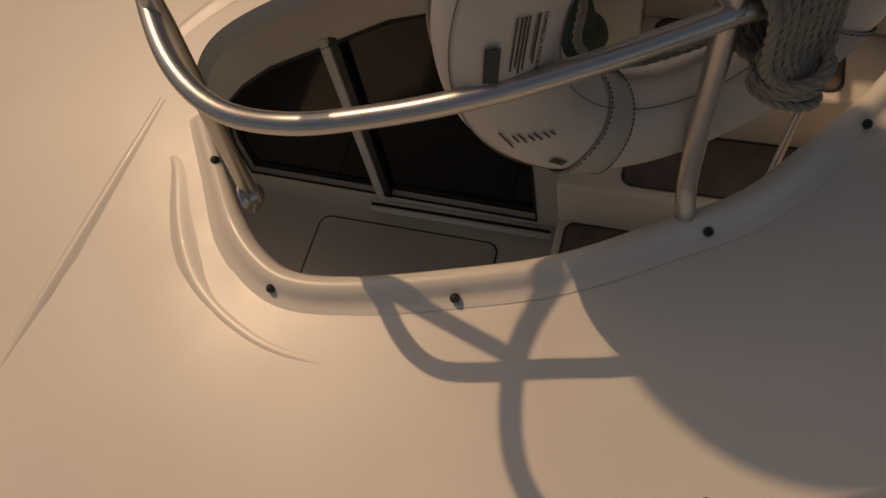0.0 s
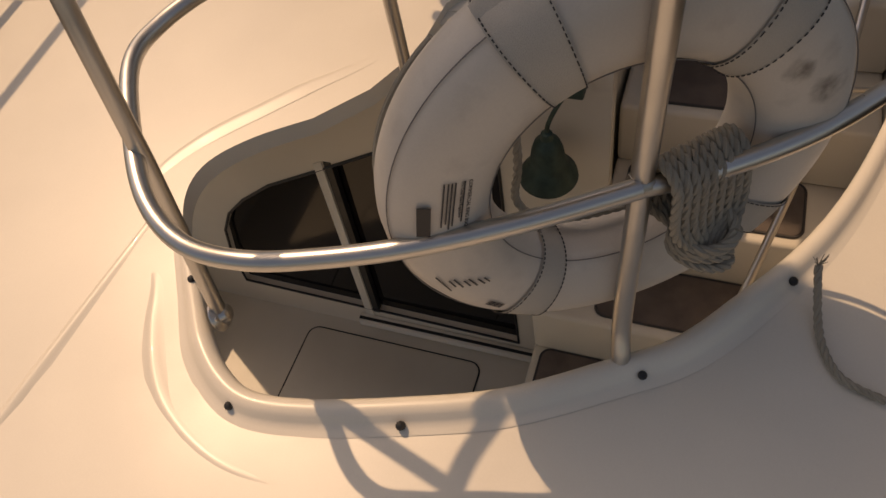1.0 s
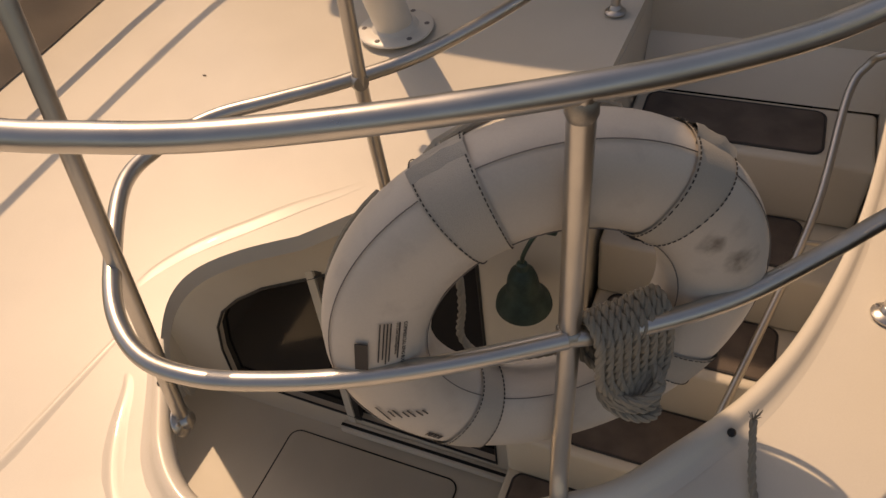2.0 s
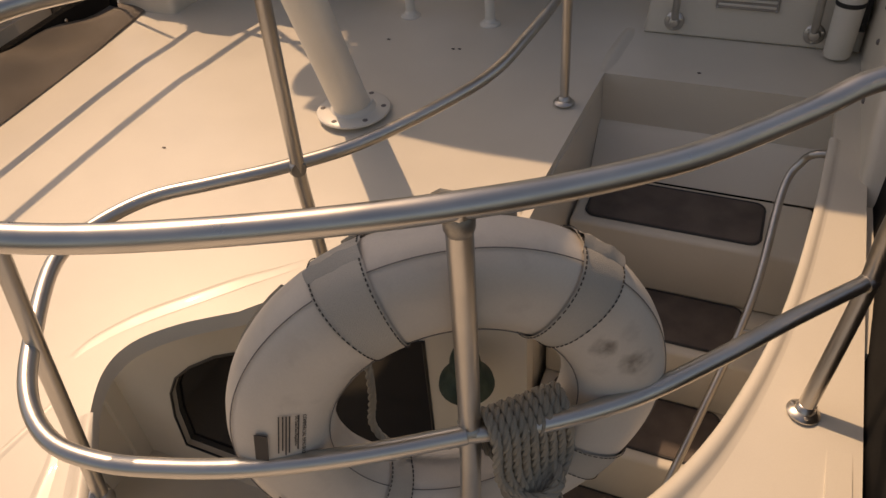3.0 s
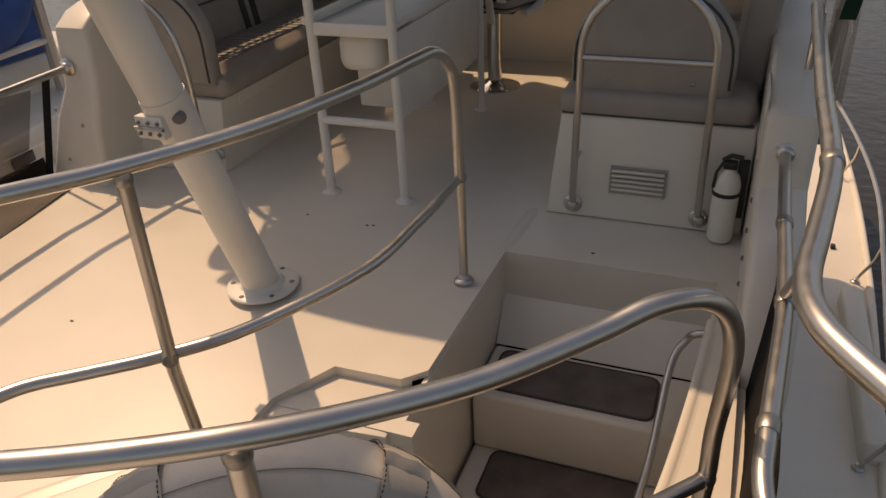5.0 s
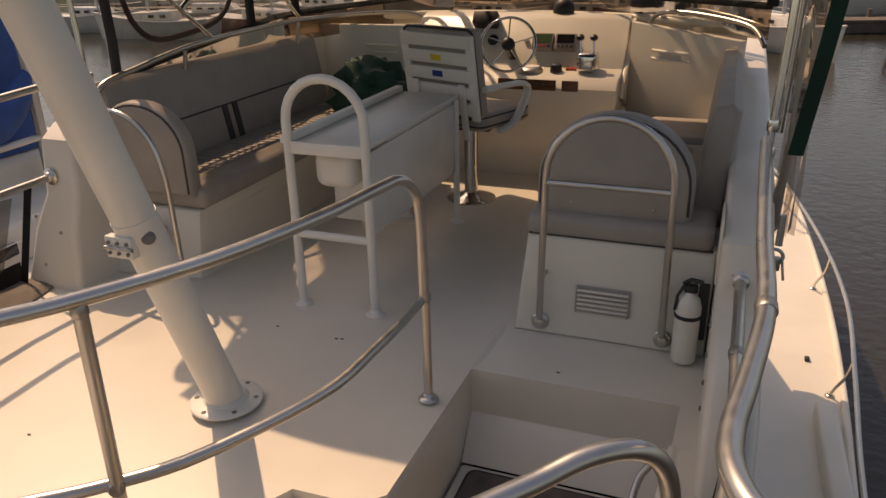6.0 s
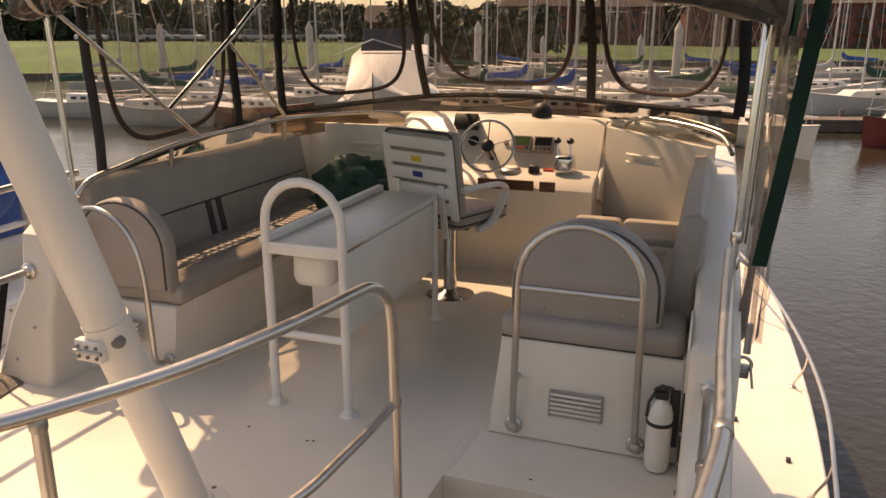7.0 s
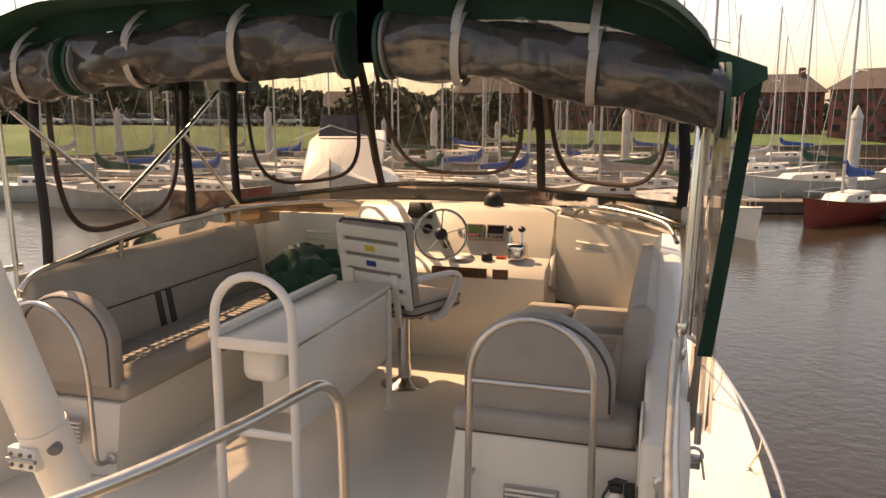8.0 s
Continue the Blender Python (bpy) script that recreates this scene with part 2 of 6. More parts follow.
def lathes(profile, sides=24, m=None):
    return lathe(bmesh.new(), profile, sides, m)


def aim(at, way):
    """A pose at a place whose z axis points along way."""
    return Matrix.Translation(at) @ Vector(way).to_track_quat("Z", "Y").to_matrix().to_4x4()


def rounded(x0, y0, x1, y1, r, z, seg=5):
    """A flat outline with rounded corners at height z."""
    out = []
    for cx, cy, a0 in ((x1 - r, y1 - r, 0), (x0 + r, y1 - r, 90), (x0 + r, y0 + r, 180), (x1 - r, y0 + r, 270)):
        for k in range(seg + 1):
            a = radians(a0 + 90 * k / seg)
            out.append(Vector((cx + r * math.cos(a), cy + r * math.sin(a), z)))
    return out


def sheet(grid):
    """A surface from rows of places."""
    bm = bmesh.new()
    v = [[bm.verts.new(q) for q in row] for row in grid]
    for r0, r1 in zip(v, v[1:]):
        for k in range(len(r0) - 1):
            bm.faces.new((r0[k], r0[k + 1], r1[k + 1], r1[k]))
    return bm


def thicken(bm, t):
    bmesh.ops.solidify(bm, geom=list(bm.faces), thickness=t)
    return bm


def deck_z(x, y):
    return -0.05 * max(0.0, min(2.4 - y, 2.6))


def flange(at, way=(0, 0, 1), r=0.036, mat=None, parent=None, label="", name="foot_flange"):
    """A round mounting plate with three screw heads."""
    m = aim(at, way)
    bm = lathes([(r, 0), (r, 0.004), (r * 0.85, 0.010), (r * 0.62, 0.014), (r * 0.5, 0.026), (r * 0.42, 0.028)], 20, m)
    for k in range(3):
        a = 2.1 * k + 0.4
        lathe(bm, [(r * 0.15, 0.006), (r * 0.15, 0.013), (r * 0.06, 0.014)], 8, m @ Matrix.Translation((r * 0.74 * math.cos(a), r * 0.74 * math.sin(a), 0)))
    return part(name, bm, mat or STEEL, parent, label)


# ---- deck and stairwell ----
NEAR = [(-0.72, 0.464), (-0.636, 0.435), (-0.515, 0.449), (-0.341, 0.497), (-0.147, 0.565), (0.043, 0.676), (0.147, 0.745), (0.237, 0.849), (0.368, 1.035), (0.467, 1.269), (0.55, 1.60), (0.60, 2.0), (0.63, 2.4)]
FAR = [(-0.61, 1.64), (-0.63, 1.45), (-0.71, 1.295), (-0.825, 1.175), (-0.96, 1.085), (-1.045, 0.99), (-1.055, 0.89), (-0.995, 0.77), (-0.89, 0.64), (-0.80, 0.53)]
near_line = [Vector((p.x, p.y, 0)) for p in spline([(x, y, 0) for x, y in FAR[3:] + NEAR], 5)]
OPENING = [(p.x, p.y) for p in near_line] + [(0.64, 2.65), (-0.16, 2.65), (-0.19, 1.90), (-0.26, 1.835), (-0.49, 1.83)] + FAR[:3]


def fill_with_hole(outer, hole, zf):
    bm = bmesh.new()
    edges = []
    for loop in (outer, hole):
        vs = [bm.verts.new((x, y, zf(x, y))) for x, y in loop]
        edges += [bm.edges.new((vs[i], vs[(i + 1) % len(vs)])) for i in range(len(vs))]
    bmesh.ops.triangle_fill(bm, use_beauty=True, use_dissolve=False, edges=edges)
    return bm


def subdivided(points, step=0.25):
    out = []
    for (x0, y0), (x1, y1) in zip(points, points[1:] + points[:1]):
        n = max(1, int(math.hypot(x1 - x0, y1 - y0) / step))
        out += [(x0 + (x1 - x0) * k / n, y0 + (y1 - y0) * k / n) for k in range(n)]
    return out


deck_outline = subdivided([(-2.58, -1.6), (0.73, -1.6), (0.73, 2.4), (0.73, 5.7), (-2.58, 5.7), (-2.58, 2.4)])
bm = fill_with_hole(deck_outline, OPENING, deck_z)
bmesh.ops.recalc_face_normals(bm, faces=bm.faces)
ext = bmesh.ops.extrude_face_region(bm, geom=list(bm.faces))
for v in [g for g in ext["geom"] if isinstance(g, bmesh.types.BMVert)]:
    v.co.z -= 0.055
deck = thing("floor", bm, GEL, "cream glossy fibreglass upper deck with an open stairwell", "deck", kind="structure")

# rolled lip round the opening
lip_line = spline([(x, y, deck_z(x, y) + 0.004) for x, y in FAR[7:] + NEAR], 6)
def moulding(line, profile, scale):
    """Sweeps a flat profile of (outwards, up) pairs along a deck line; scale(0..1) thins it towards its ends."""
    bm = bmesh.new()
    n = len(line)
    rows = []
    for i, p in enumerate(line):
        d = line[min(i + 1, n - 1)] - line[max(i - 1, 0)]
        out = Vector((d.y, -d.x, 0)).normalized()
        k = scale(i / (n - 1))
        rows.append([bm.verts.new(Vector((p.x, p.y, 0)) + out * (o * (0.4 + 0.6 * k)) + Vector((0, 0, deck_z(p.x, p.y) + h * (k if h > 0 else 1)))) for o, h in profile])
    for r0, r1 in zip(rows, rows[1:]):
        for k in range(len(profile) - 1):
            bm.faces.new((r0[k], r0[k + 1], r1[k + 1], r1[k]))
    return bm


LIP = [(-0.004, -0.058), (-0.014, -0.03), (-0.018, 0.0), (-0.016, 0.014), (-0.008, 0.025), (0.004, 0.030), (0.016, 0.028), (0.026, 0.020), (0.032, 0.010), (0.038, 0.0045), (0.047, 0.0015), (0.058, -0.001)]
STEP = [(-0.06, -0.0006), (-0.045, 0.0010), (-0.030, 0.0036), (-0.018, 0.0060), (-0.010, 0.0066), (-0.003, 0.0046), (0.003, 0.0018), (0.014, -0.0008)]
thing("trim", moulding(lip_line, LIP, lambda f: min(1.0, 0.08 + 7 * f, max(0.25, 3.4 - 3.6 * f))), GEL, "rounded cream fibreglass lip round the stairwell opening", "deck trim", kind="structure")
thing("trim", moulding(spline([(x, y, 0) for x, y in ((-1.02, 0.66), (-0.995, 0.62), (-0.955, 0.53), (-0.90, 0.44), (-0.83, 0.37), (-0.73, 0.315), (-0.62, 0.285), (-0.48, 0.285), (-0.34, 0.31), (-0.2, 0.36))], 6), STEP, lambda f: min(1.0, 0.02 + 3.2 * min(f, 1 - f))), GEL, "low moulded ridge in cream fibreglass beside the stairwell", "deck trim", kind="structure")
thing("trim", moulding([Vector((-1.105 - 0.12 * (0.8 - y), y, 0)) for y in [0.80 - 0.1 * k for k in range(24)]], [(-0.03, -0.001), (-0.014, 0.003), (-0.005, 0.008), (0.004, 0.0085), (0.011, 0.005), (0.02, -0.001)], lambda f: min(1.0, 0.15 + 4 * f)), GEL, "straight moulded seam ridge along the cream deck", "deck trim", kind="structure")

thing("trim", moulding(spline([(x, y, 0) for x, y in ((-0.74, 1.42), (-0.82, 1.35), (-0.90, 1.285), (-0.99, 1.195), (-1.09, 1.09), (-1.16, 0.98), (-1.18, 0.90))], 6), STEP, lambda f: min(0.6, 0.02 + 1.6 * min(f, 1 - f))), GEL, "low moulded ridge in cream fibreglass behind the stairwell", "deck trim", kind="structure")

# lower cockpit: bulkhead, floor, stair
ZF = -2.15
thing("floor_lower", boxes((-2.42, -1.7, ZF - 0.05), (0.75, 1.75, ZF)), GEL_NS, "shaded cream fibreglass cockpit floor below the stairwell", "floor", kind="structure")
hatch = empty("floor_hatch", "closed flush cream hatch in the lower cockpit floor", "hatch", at=(-1.2, 1.24, ZF))
part("hatch_lid", prisms(rounded(-1.680, 0.929, -0.720, 1.555, 0.055, ZF + 0.001), (0, 0, 0.006), 0.003), GEL_NS, hatch)
part("gasket", tubes(rounded(-1.685, 0.924, -0.715, 1.560, 0.060, ZF + 0.002), 0.004, sides=6, closed=True), BLACK, hatch, "thin black seam")
YB = 1.64
WIN = [(-2.053, -1.941), (-0.534, -1.985), (-0.517, -0.559), (-0.978, -0.712), (-1.291, -0.888), (-1.570, -1.041), (-1.757, -1.184), (-1.888, -1.316), (-1.976, -1.469), (-2.031, -1.678)]


def wall_with_hole(outer, hole, y, depth):
    bm = bmesh.new()
    edges = []
    for loop in (outer, hole):
        vs = [bm.verts.new((x, y, z)) for x, z in loop]
        edges += [bm.edges.new((vs[i], vs[(i + 1) % len(vs)])) for i in range(len(vs))]
    bmesh.ops.triangle_fill(bm, use_beauty=True, edges=edges)
    ext = bmesh.ops.extrude_face_region(bm, geom=list(bm.faces))
    for v in [g for g in ext["geom"] if isinstance(g, bmesh.types.BMVert)]:
        v.co.y += depth
    return bm


thing("wall_bulkhead", wall_with_hole([(-2.6, ZF), (-0.36, ZF), (-0.36, -0.06), (-2.6, -0.06)], WIN, YB, 0.06), GEL, "cream cabin bulkhead with a dark sliding door", "wall", kind="structure", smooth=False)
thing("wall_bulkhead_side", boxes((-0.36, YB, ZF), (-0.14, YB + 0.06, -0.06)), GEL, "plain cream panel between cabin door and stair", "wall", kind="structure")
door = empty("door_1", "closed dark tinted sliding cabin door in pale frame", "door", kind="structure", at=(-1.1, YB, ZF))
part("pane", prisms([(x, YB + 0.035, z) for x, z in WIN], (0, 0.006, 0)), TINTED, door)
part("mullion", prisms([(-1.356, YB - 0.008, -2.03), (-1.312, YB - 0.008, -2.03), (-1.247, YB - 0.008, -0.822), (-1.291, YB - 0.008, -0.844)], (0, 0.035, 0), 0.004), WHITE, door)
part("seal", prisms([(-1.307, YB - 0.003, -1.985), (-1.274, YB - 0.003, -1.985), (-1.208, YB - 0.003, -0.822), (-1.241, YB - 0.003, -0.822)], (0, 0.03, 0)), BLACK, door)
part("track", boxes((-1.384, YB - 0.055, -2.067), (-0.451, YB - 0.002, -2.023), 0.006), WHITE, door, "pale ribbed bottom track")
part("track_groove", boxes((-1.384, YB - 0.040, -2.0225), (-0.461, YB - 0.024, -2.019)), BLACK, door)
part("rim", tubes([(x, YB - 0.002, z) for x, z in WIN], 0.007, sides=6, closed=True), BLACK, door)
# dark brown wall stands in for the unlit cabin inside behind the door
thing("wall_cabin_back", boxes((-2.6, YB + 0.5, ZF), (-0.2, YB + 0.55, -0.06)), BROWN_TRIM, "dark brown stand-in for the unlit cabin behind tinted door", "wall", kind="structure")

thing("wall_stair_inboard", prisms([(-0.185, 1.86, -0.05), (-0.16, 2.66, -0.05), (-0.16, 2.66, ZF), (-0.185, 1.86, ZF)], (-0.05, 0, 0)), GEL, "cream stairwell side wall under the upper deck", "wall", kind="structure")
thing("wall_stair_diagonal", prisms([(-0.20, 1.86, -0.05), (-0.56, 1.86, -0.05), (-0.56, 1.86, ZF), (-0.20, 1.86, ZF)], (0, 0.05, 0)), GEL, "cream panel behind the stairwell corner", "wall", kind="structure")
thing("wall_stair_corner", boxes((-0.215, YB + 0.06, ZF), (-0.185, 1.859, -0.06)), GEL, "cream panel at the stairwell corner", "wall", kind="structure")
thing("wall_stair_outboard", boxes((0.66, 0.3, ZF), (0.71, 2.7, -0.058)), GEL, "cream stairwell outer wall", "wall", kind="structure")
thing("wall_stair_head", prisms([(-0.16, 2.652, -0.02), (-0.16, 2.652, -0.20), (-0.16, 2.62, -0.215), (-0.16, 2.52, -0.36), (-0.16, 2.75, -0.36), (-0.16, 2.75, -0.02)], (0.82, 0, 0)), GEL, "cream fibreglass top riser of the stair", "stair", kind="structure")
stair = empty("stair", "cream fibreglass stair with brown ribbed tread pads", "stair", kind="structure", at=(0.2, 1.9, ZF))
RISE, RUN = 0.27, 0.28
for k in range(5):
    z, yb = -0.36 - RISE * k, 2.50 - RUN * k
    x0 = -0.16 if k < 3 else -0.36
    part("tread", boxes((x0, yb - RUN - 0.015, z - 0.27 if k < 4 else ZF), (0.655, yb + 0.02, z), 0.018, 3), GEL, stair)
    xl = (-0.11, -0.07, -0.10, -0.13, -0.32)[k]
    part("tread_pad", prisms(rounded(xl, yb - 0.25, 0.49, yb - 0.02, 0.035, z + 0.001), (0, 0, 0.007), 0.003), PAD, stair, "brown ribbed pad")
    part("pad_edge", tubes(rounded(xl - 0.004, yb - 0.254, 0.494, yb - 0.016, 0.038, z + 0.004), 0.005, sides=6, closed=True), VINYL_D, stair)
rail = empty("stair_handrail", "polished steel handrail on the stairwell side", "handrail", at=(0.55, 1.9, -0.8))
part("bar", tubes(spline([(0.65, 2.409, -0.060), (0.594, 2.409, -0.069), (0.563, 2.414, -0.109), (0.525, 2.355, -0.190), (0.500, 2.040, -0.413), (0.423, 1.738, -0.654), (0.313, 1.372, -0.972), (0.236, 1.122, -1.201)], 6), 0.0135), STEEL, rail)
part("bracket", tubes([(0.478, 1.95, -0.48), (0.66, 1.97, -0.48)], 0.009), STEEL, rail)
part("bracket", tubes([(0.29, 1.29, -1.04), (0.66, 1.30, -1.04)], 0.009), STEEL, rail)

thing("trim", moulding(spline([(-0.145, 3.05, 0), (-0.150, 2.95, 0), (-0.160, 2.80, 0), (-0.165, 2.67, 0)], 5), [(-0.035, -0.001), (-0.018, 0.004), (-0.005, 0.009), (0.006, 0.009), (0.018, 0.004), (0.03, -0.001)], lambda f: min(1.0, 0.3 + 3 * min(f, 1 - f))), GEL, "low rounded fibreglass ridge between seat foot and stairwell", "deck trim", kind="structure")
# screws along the lip
for k, (x, y) in enumerate(((-0.903, 0.66), (-0.675, 0.41), (-0.32, 0.46), (0.094, 0.668), (0.335, 0.928))):
    thing("screw", lathes([(0.009, -0.004), (0.009, 0.006), (0.006, 0.011), (0.002, 0.012)], 10, aim((x, y, deck_z(x, y) + 0.012), (0, -0.5, 1))), BLACK, "dark weathered snap stud on the stairwell lip", "stud", "lip studs")

thing("ledge", prisms([(-0.66, 1.58, -0.115), (-0.216, 1.62, -0.115), (-0.216, 1.858, -0.115), (-0.64, 1.858, -0.115)], (0, 0, 0.05), 0.012), GEL, "cream moulded ledge under the stairwell corner", "ledge", kind="structure")

# ---- guard rail ----
guard = empty("guard_rail", "brushed stainless steel guard rail curving round the stairwell", "railing", at=(-0.3, 1.2, 0))
TOP = [(-0.245, 2.390, 0.418), (-0.250, 2.390, 0.735), (-0.261, 2.361, 0.832), (-0.277, 2.295, 0.882), (-0.300, 2.191, 0.886), (-0.348, 1.932, 0.884), (-0.435, 1.573, 0.893), (-0.547, 1.252, 0.914), (-0.640, 1.069, 0.929), (-0.750, 0.890, 0.940), (-0.787, 0.744, 0.932),
       (-0.753, 0.584, 0.915), (-0.669, 0.486, 0.893), (-0.553, 0.456, 0.876), (-0.408, 0.492, 0.865), (-0.288, 0.548, 0.849), (-0.109, 0.630, 0.846), (0.056, 0.731, 0.837), (0.180, 0.852, 0.811), (0.307, 0.994, 0.788), (0.433, 1.156, 0.780), (0.514, 1.241, 0.795),
       (0.586, 1.296, 0.790), (0.632, 1.334, 0.741), (0.653, 1.355, 0.638), (0.647, 1.393, 0.421), (0.646, 1.388, 0.252), (0.608, 1.317, -0.05)]
part("top_rail", tubes(spline(TOP, 6), 0.0185, sides=18), STEEL, guard)
part("stanchion", tubes([(-0.245, 2.40, -0.01), (-0.245, 2.40, 0.43)], 0.0165), STEEL, guard)
MID = [(-0.25, 2.40, 0.424), (-0.256, 2.270, 0.414), (-0.265, 2.043, 0.416), (-0.302, 1.768, 0.412), (-0.452, 1.422, 0.419), (-0.597, 1.258, 0.416), (-0.724, 1.150, 0.417), (-0.834, 1.056, 0.417), (-0.890, 0.932, 0.415), (-0.872, 0.807, 0.423), (-0.769, 0.643, 0.408),
       (-0.686, 0.544, 0.392), (-0.599, 0.496, 0.372), (-0.505, 0.500, 0.354), (-0.393, 0.529, 0.352), (-0.255, 0.572, 0.364), (-0.097, 0.648, 0.372), (0.049, 0.735, 0.378)]
part("mid_rail", tubes(spline(MID, 6), 0.0165, sides=16), STEEL, guard)
MID2 = [(0.049, 0.740, 0.374), (0.15, 0.800, 0.368), (0.28, 0.905, 0.365), (0.403, 1.06, 0.345), (0.515, 1.215, 0.325), (0.645, 1.39, 0.295)]
part("mid_rail", tubes(spline(MID2, 6), 0.0165, sides=16), STEEL, guard)
part("stanchion", tubes(spline([(0.056, 0.675, -0.10), (0.049, 0.690, -0.051), (0.042, 0.725, 0.040), (0.049, 0.750, 0.369), (0.064, 0.737, 0.835)], 5), 0.018), STEEL, guard)
part("stanchion", tubes([(-0.612, 1.333, -0.055), (-0.574, 1.265, 0.375), (-0.547, 1.252, 0.912)], 0.0165), STEEL, guard)
part("stanchion", tubes([(-0.790, 0.595, -0.06), (-0.748, 0.628, 0.38), (-0.785, 0.735, 0.925)], 0.0165), STEEL, guard)
for at, w in (((-0.245, 2.40, 0.0), (0, 0, 1)), ((-0.612, 1.333, deck_z(0, 1.33)), (0.1, -0.15, 1)), ((0.608, 1.317, deck_z(0, 1.33)), (0.1, 0.1, 1)), ((-0.795, 0.590, -0.075), (0.85, 0.35, 0.25))):
    flange(at, w, 0.037, STEEL, guard)
for p, w, r in (((0.049, 0.746, 0.375), (1, 0.6, 0), 0.021), ((0.063, 0.738, 0.812), (0, 0, 1), 0.0205), ((-0.574, 1.262, 0.414), (0.8, -0.7, 0), 0.021), ((-0.548, 1.252, 0.89), (0, 0, 1), 0.019), ((-0.246, 2.40, 0.425), (0, 0, 1), 0.021), ((0.646, 1.39, 0.295), (0.5, 0.8, 0), 0.020)):
    part("weld_collar", lathes([(r * 0.86, -0.016), (r, -0.008), (r, 0.008), (r * 0.86, 0.016)], 18, aim(p, w)), DULL, guard)

# ---- ring buoy ----
BC = Vector((-0.005, 0.805, 0.365))
BN = Vector((math.sin(0.5677), -math.cos(0.5677), 0.0)).normalized()
BA = BN.cross(Vector((0, 0, 1))).normalized()
BU = BA.cross(BN)
BR, BT = 0.279, 0.086


def on_ring(deg, out=0.0, face=0.0):
    """A place on the ring buoy: degrees round from its side axis, metres from the ring's core outwards and to its front."""
    a = radians(deg)
    return BC + (BA * math.cos(a) + BU * math.sin(a)) * (BR + out) + BN * face


def smudge(mat, at, radius):
    """A dark scuff of broken shape near a place on a cover."""
    nt = mat.node_tree
    b = nt.nodes["Principled BSDF"]
    src = b.inputs["Base Color"].links[0].from_socket
    geo, dist, fall, n, mul, mix = [nt.nodes.new(k) for k in ("ShaderNodeNewGeometry", "ShaderNodeVectorMath", "ShaderNodeMapRange", "ShaderNodeTexNoise", "ShaderNodeMath", "ShaderNodeMixRGB")]
    dist.operation = "DISTANCE"
    dist.inputs[1].default_value = at
    fall.inputs[1].default_value, fall.inputs[2].default_value, fall.inputs[3].default_value, fall.inputs[4].default_value = 0.0, radius, 1.7, 0.0
    n.inputs["Scale"].default_value, n.inputs["Detail"].default_value = 38.0, 5
    mul.operation = "MULTIPLY"
    nt.links.new(geo.outputs["Position"], dist.inputs[0])
    nt.links.new(geo.outputs["Position"], n.inputs["Vector"])
    nt.links.new(dist.outputs["Value"], fall.inputs[0])
    nt.links.new(fall.outputs[0], mul.inputs[0])
    nt.links.new(n.outputs[0], mul.inputs[1])
    thin = nt.nodes.new("ShaderNodeMapRange")
    thin.inputs[1].default_value, thin.inputs[2].default_value = 0.35, 0.95
    nt.links.new(mul.outputs[0], thin.inputs[0])
    mix.inputs[2].default_value = (0.13, 0.10, 0.08, 1)
    nt.links.new(thin.outputs[0], mix.inputs[0])
    nt.links.new(src, mix.inputs[1])
    nt.links.new(mix.outputs[0], b.inputs["Base Color"])


smudge(BUOY, on_ring(163, 0.02, 0.06), 0.055)
smudge(BUOY, on_ring(150, -0.01, 0.066), 0.045)
buoy = empty("ring_buoy", "white vinyl ring buoy with webbing bands hung on rail", "life ring", at=tuple(BC))
bm = bmesh.new()
SEC = 28
rings = []
for i in range(120):
    d = 3.0 * i
    row = []
    for k in range(SEC):
        p = 2 * math.pi * k / SEC
        c, s = math.cos(p), math.sin(p)
        row.append(bm.verts.new(on_ring(d, BT * 1.0 * math.copysign(abs(c) ** 0.86, c), BT * 0.80 * math.copysign(abs(s) ** 0.86, s))))
    rings.append(row)
for i in range(120):
    for k in range(SEC):
        bm.faces.new((rings[i][k], rings[i][(k + 1) % SEC], rings[(i + 1) % 120][(k + 1) % SEC], rings[(i + 1) % 120][k]))
part("body", bm, BUOY, buoy)
for r, f in ((BT * 0.90, BT * 0.450), (-BT * 0.86, BT * 0.502)):
    part("seam", tubes([on_ring(3 * k, r, f) for k in range(120)], 0.0010, sides=5, closed=True), WEB_D, buoy, "thin grey welded seam")


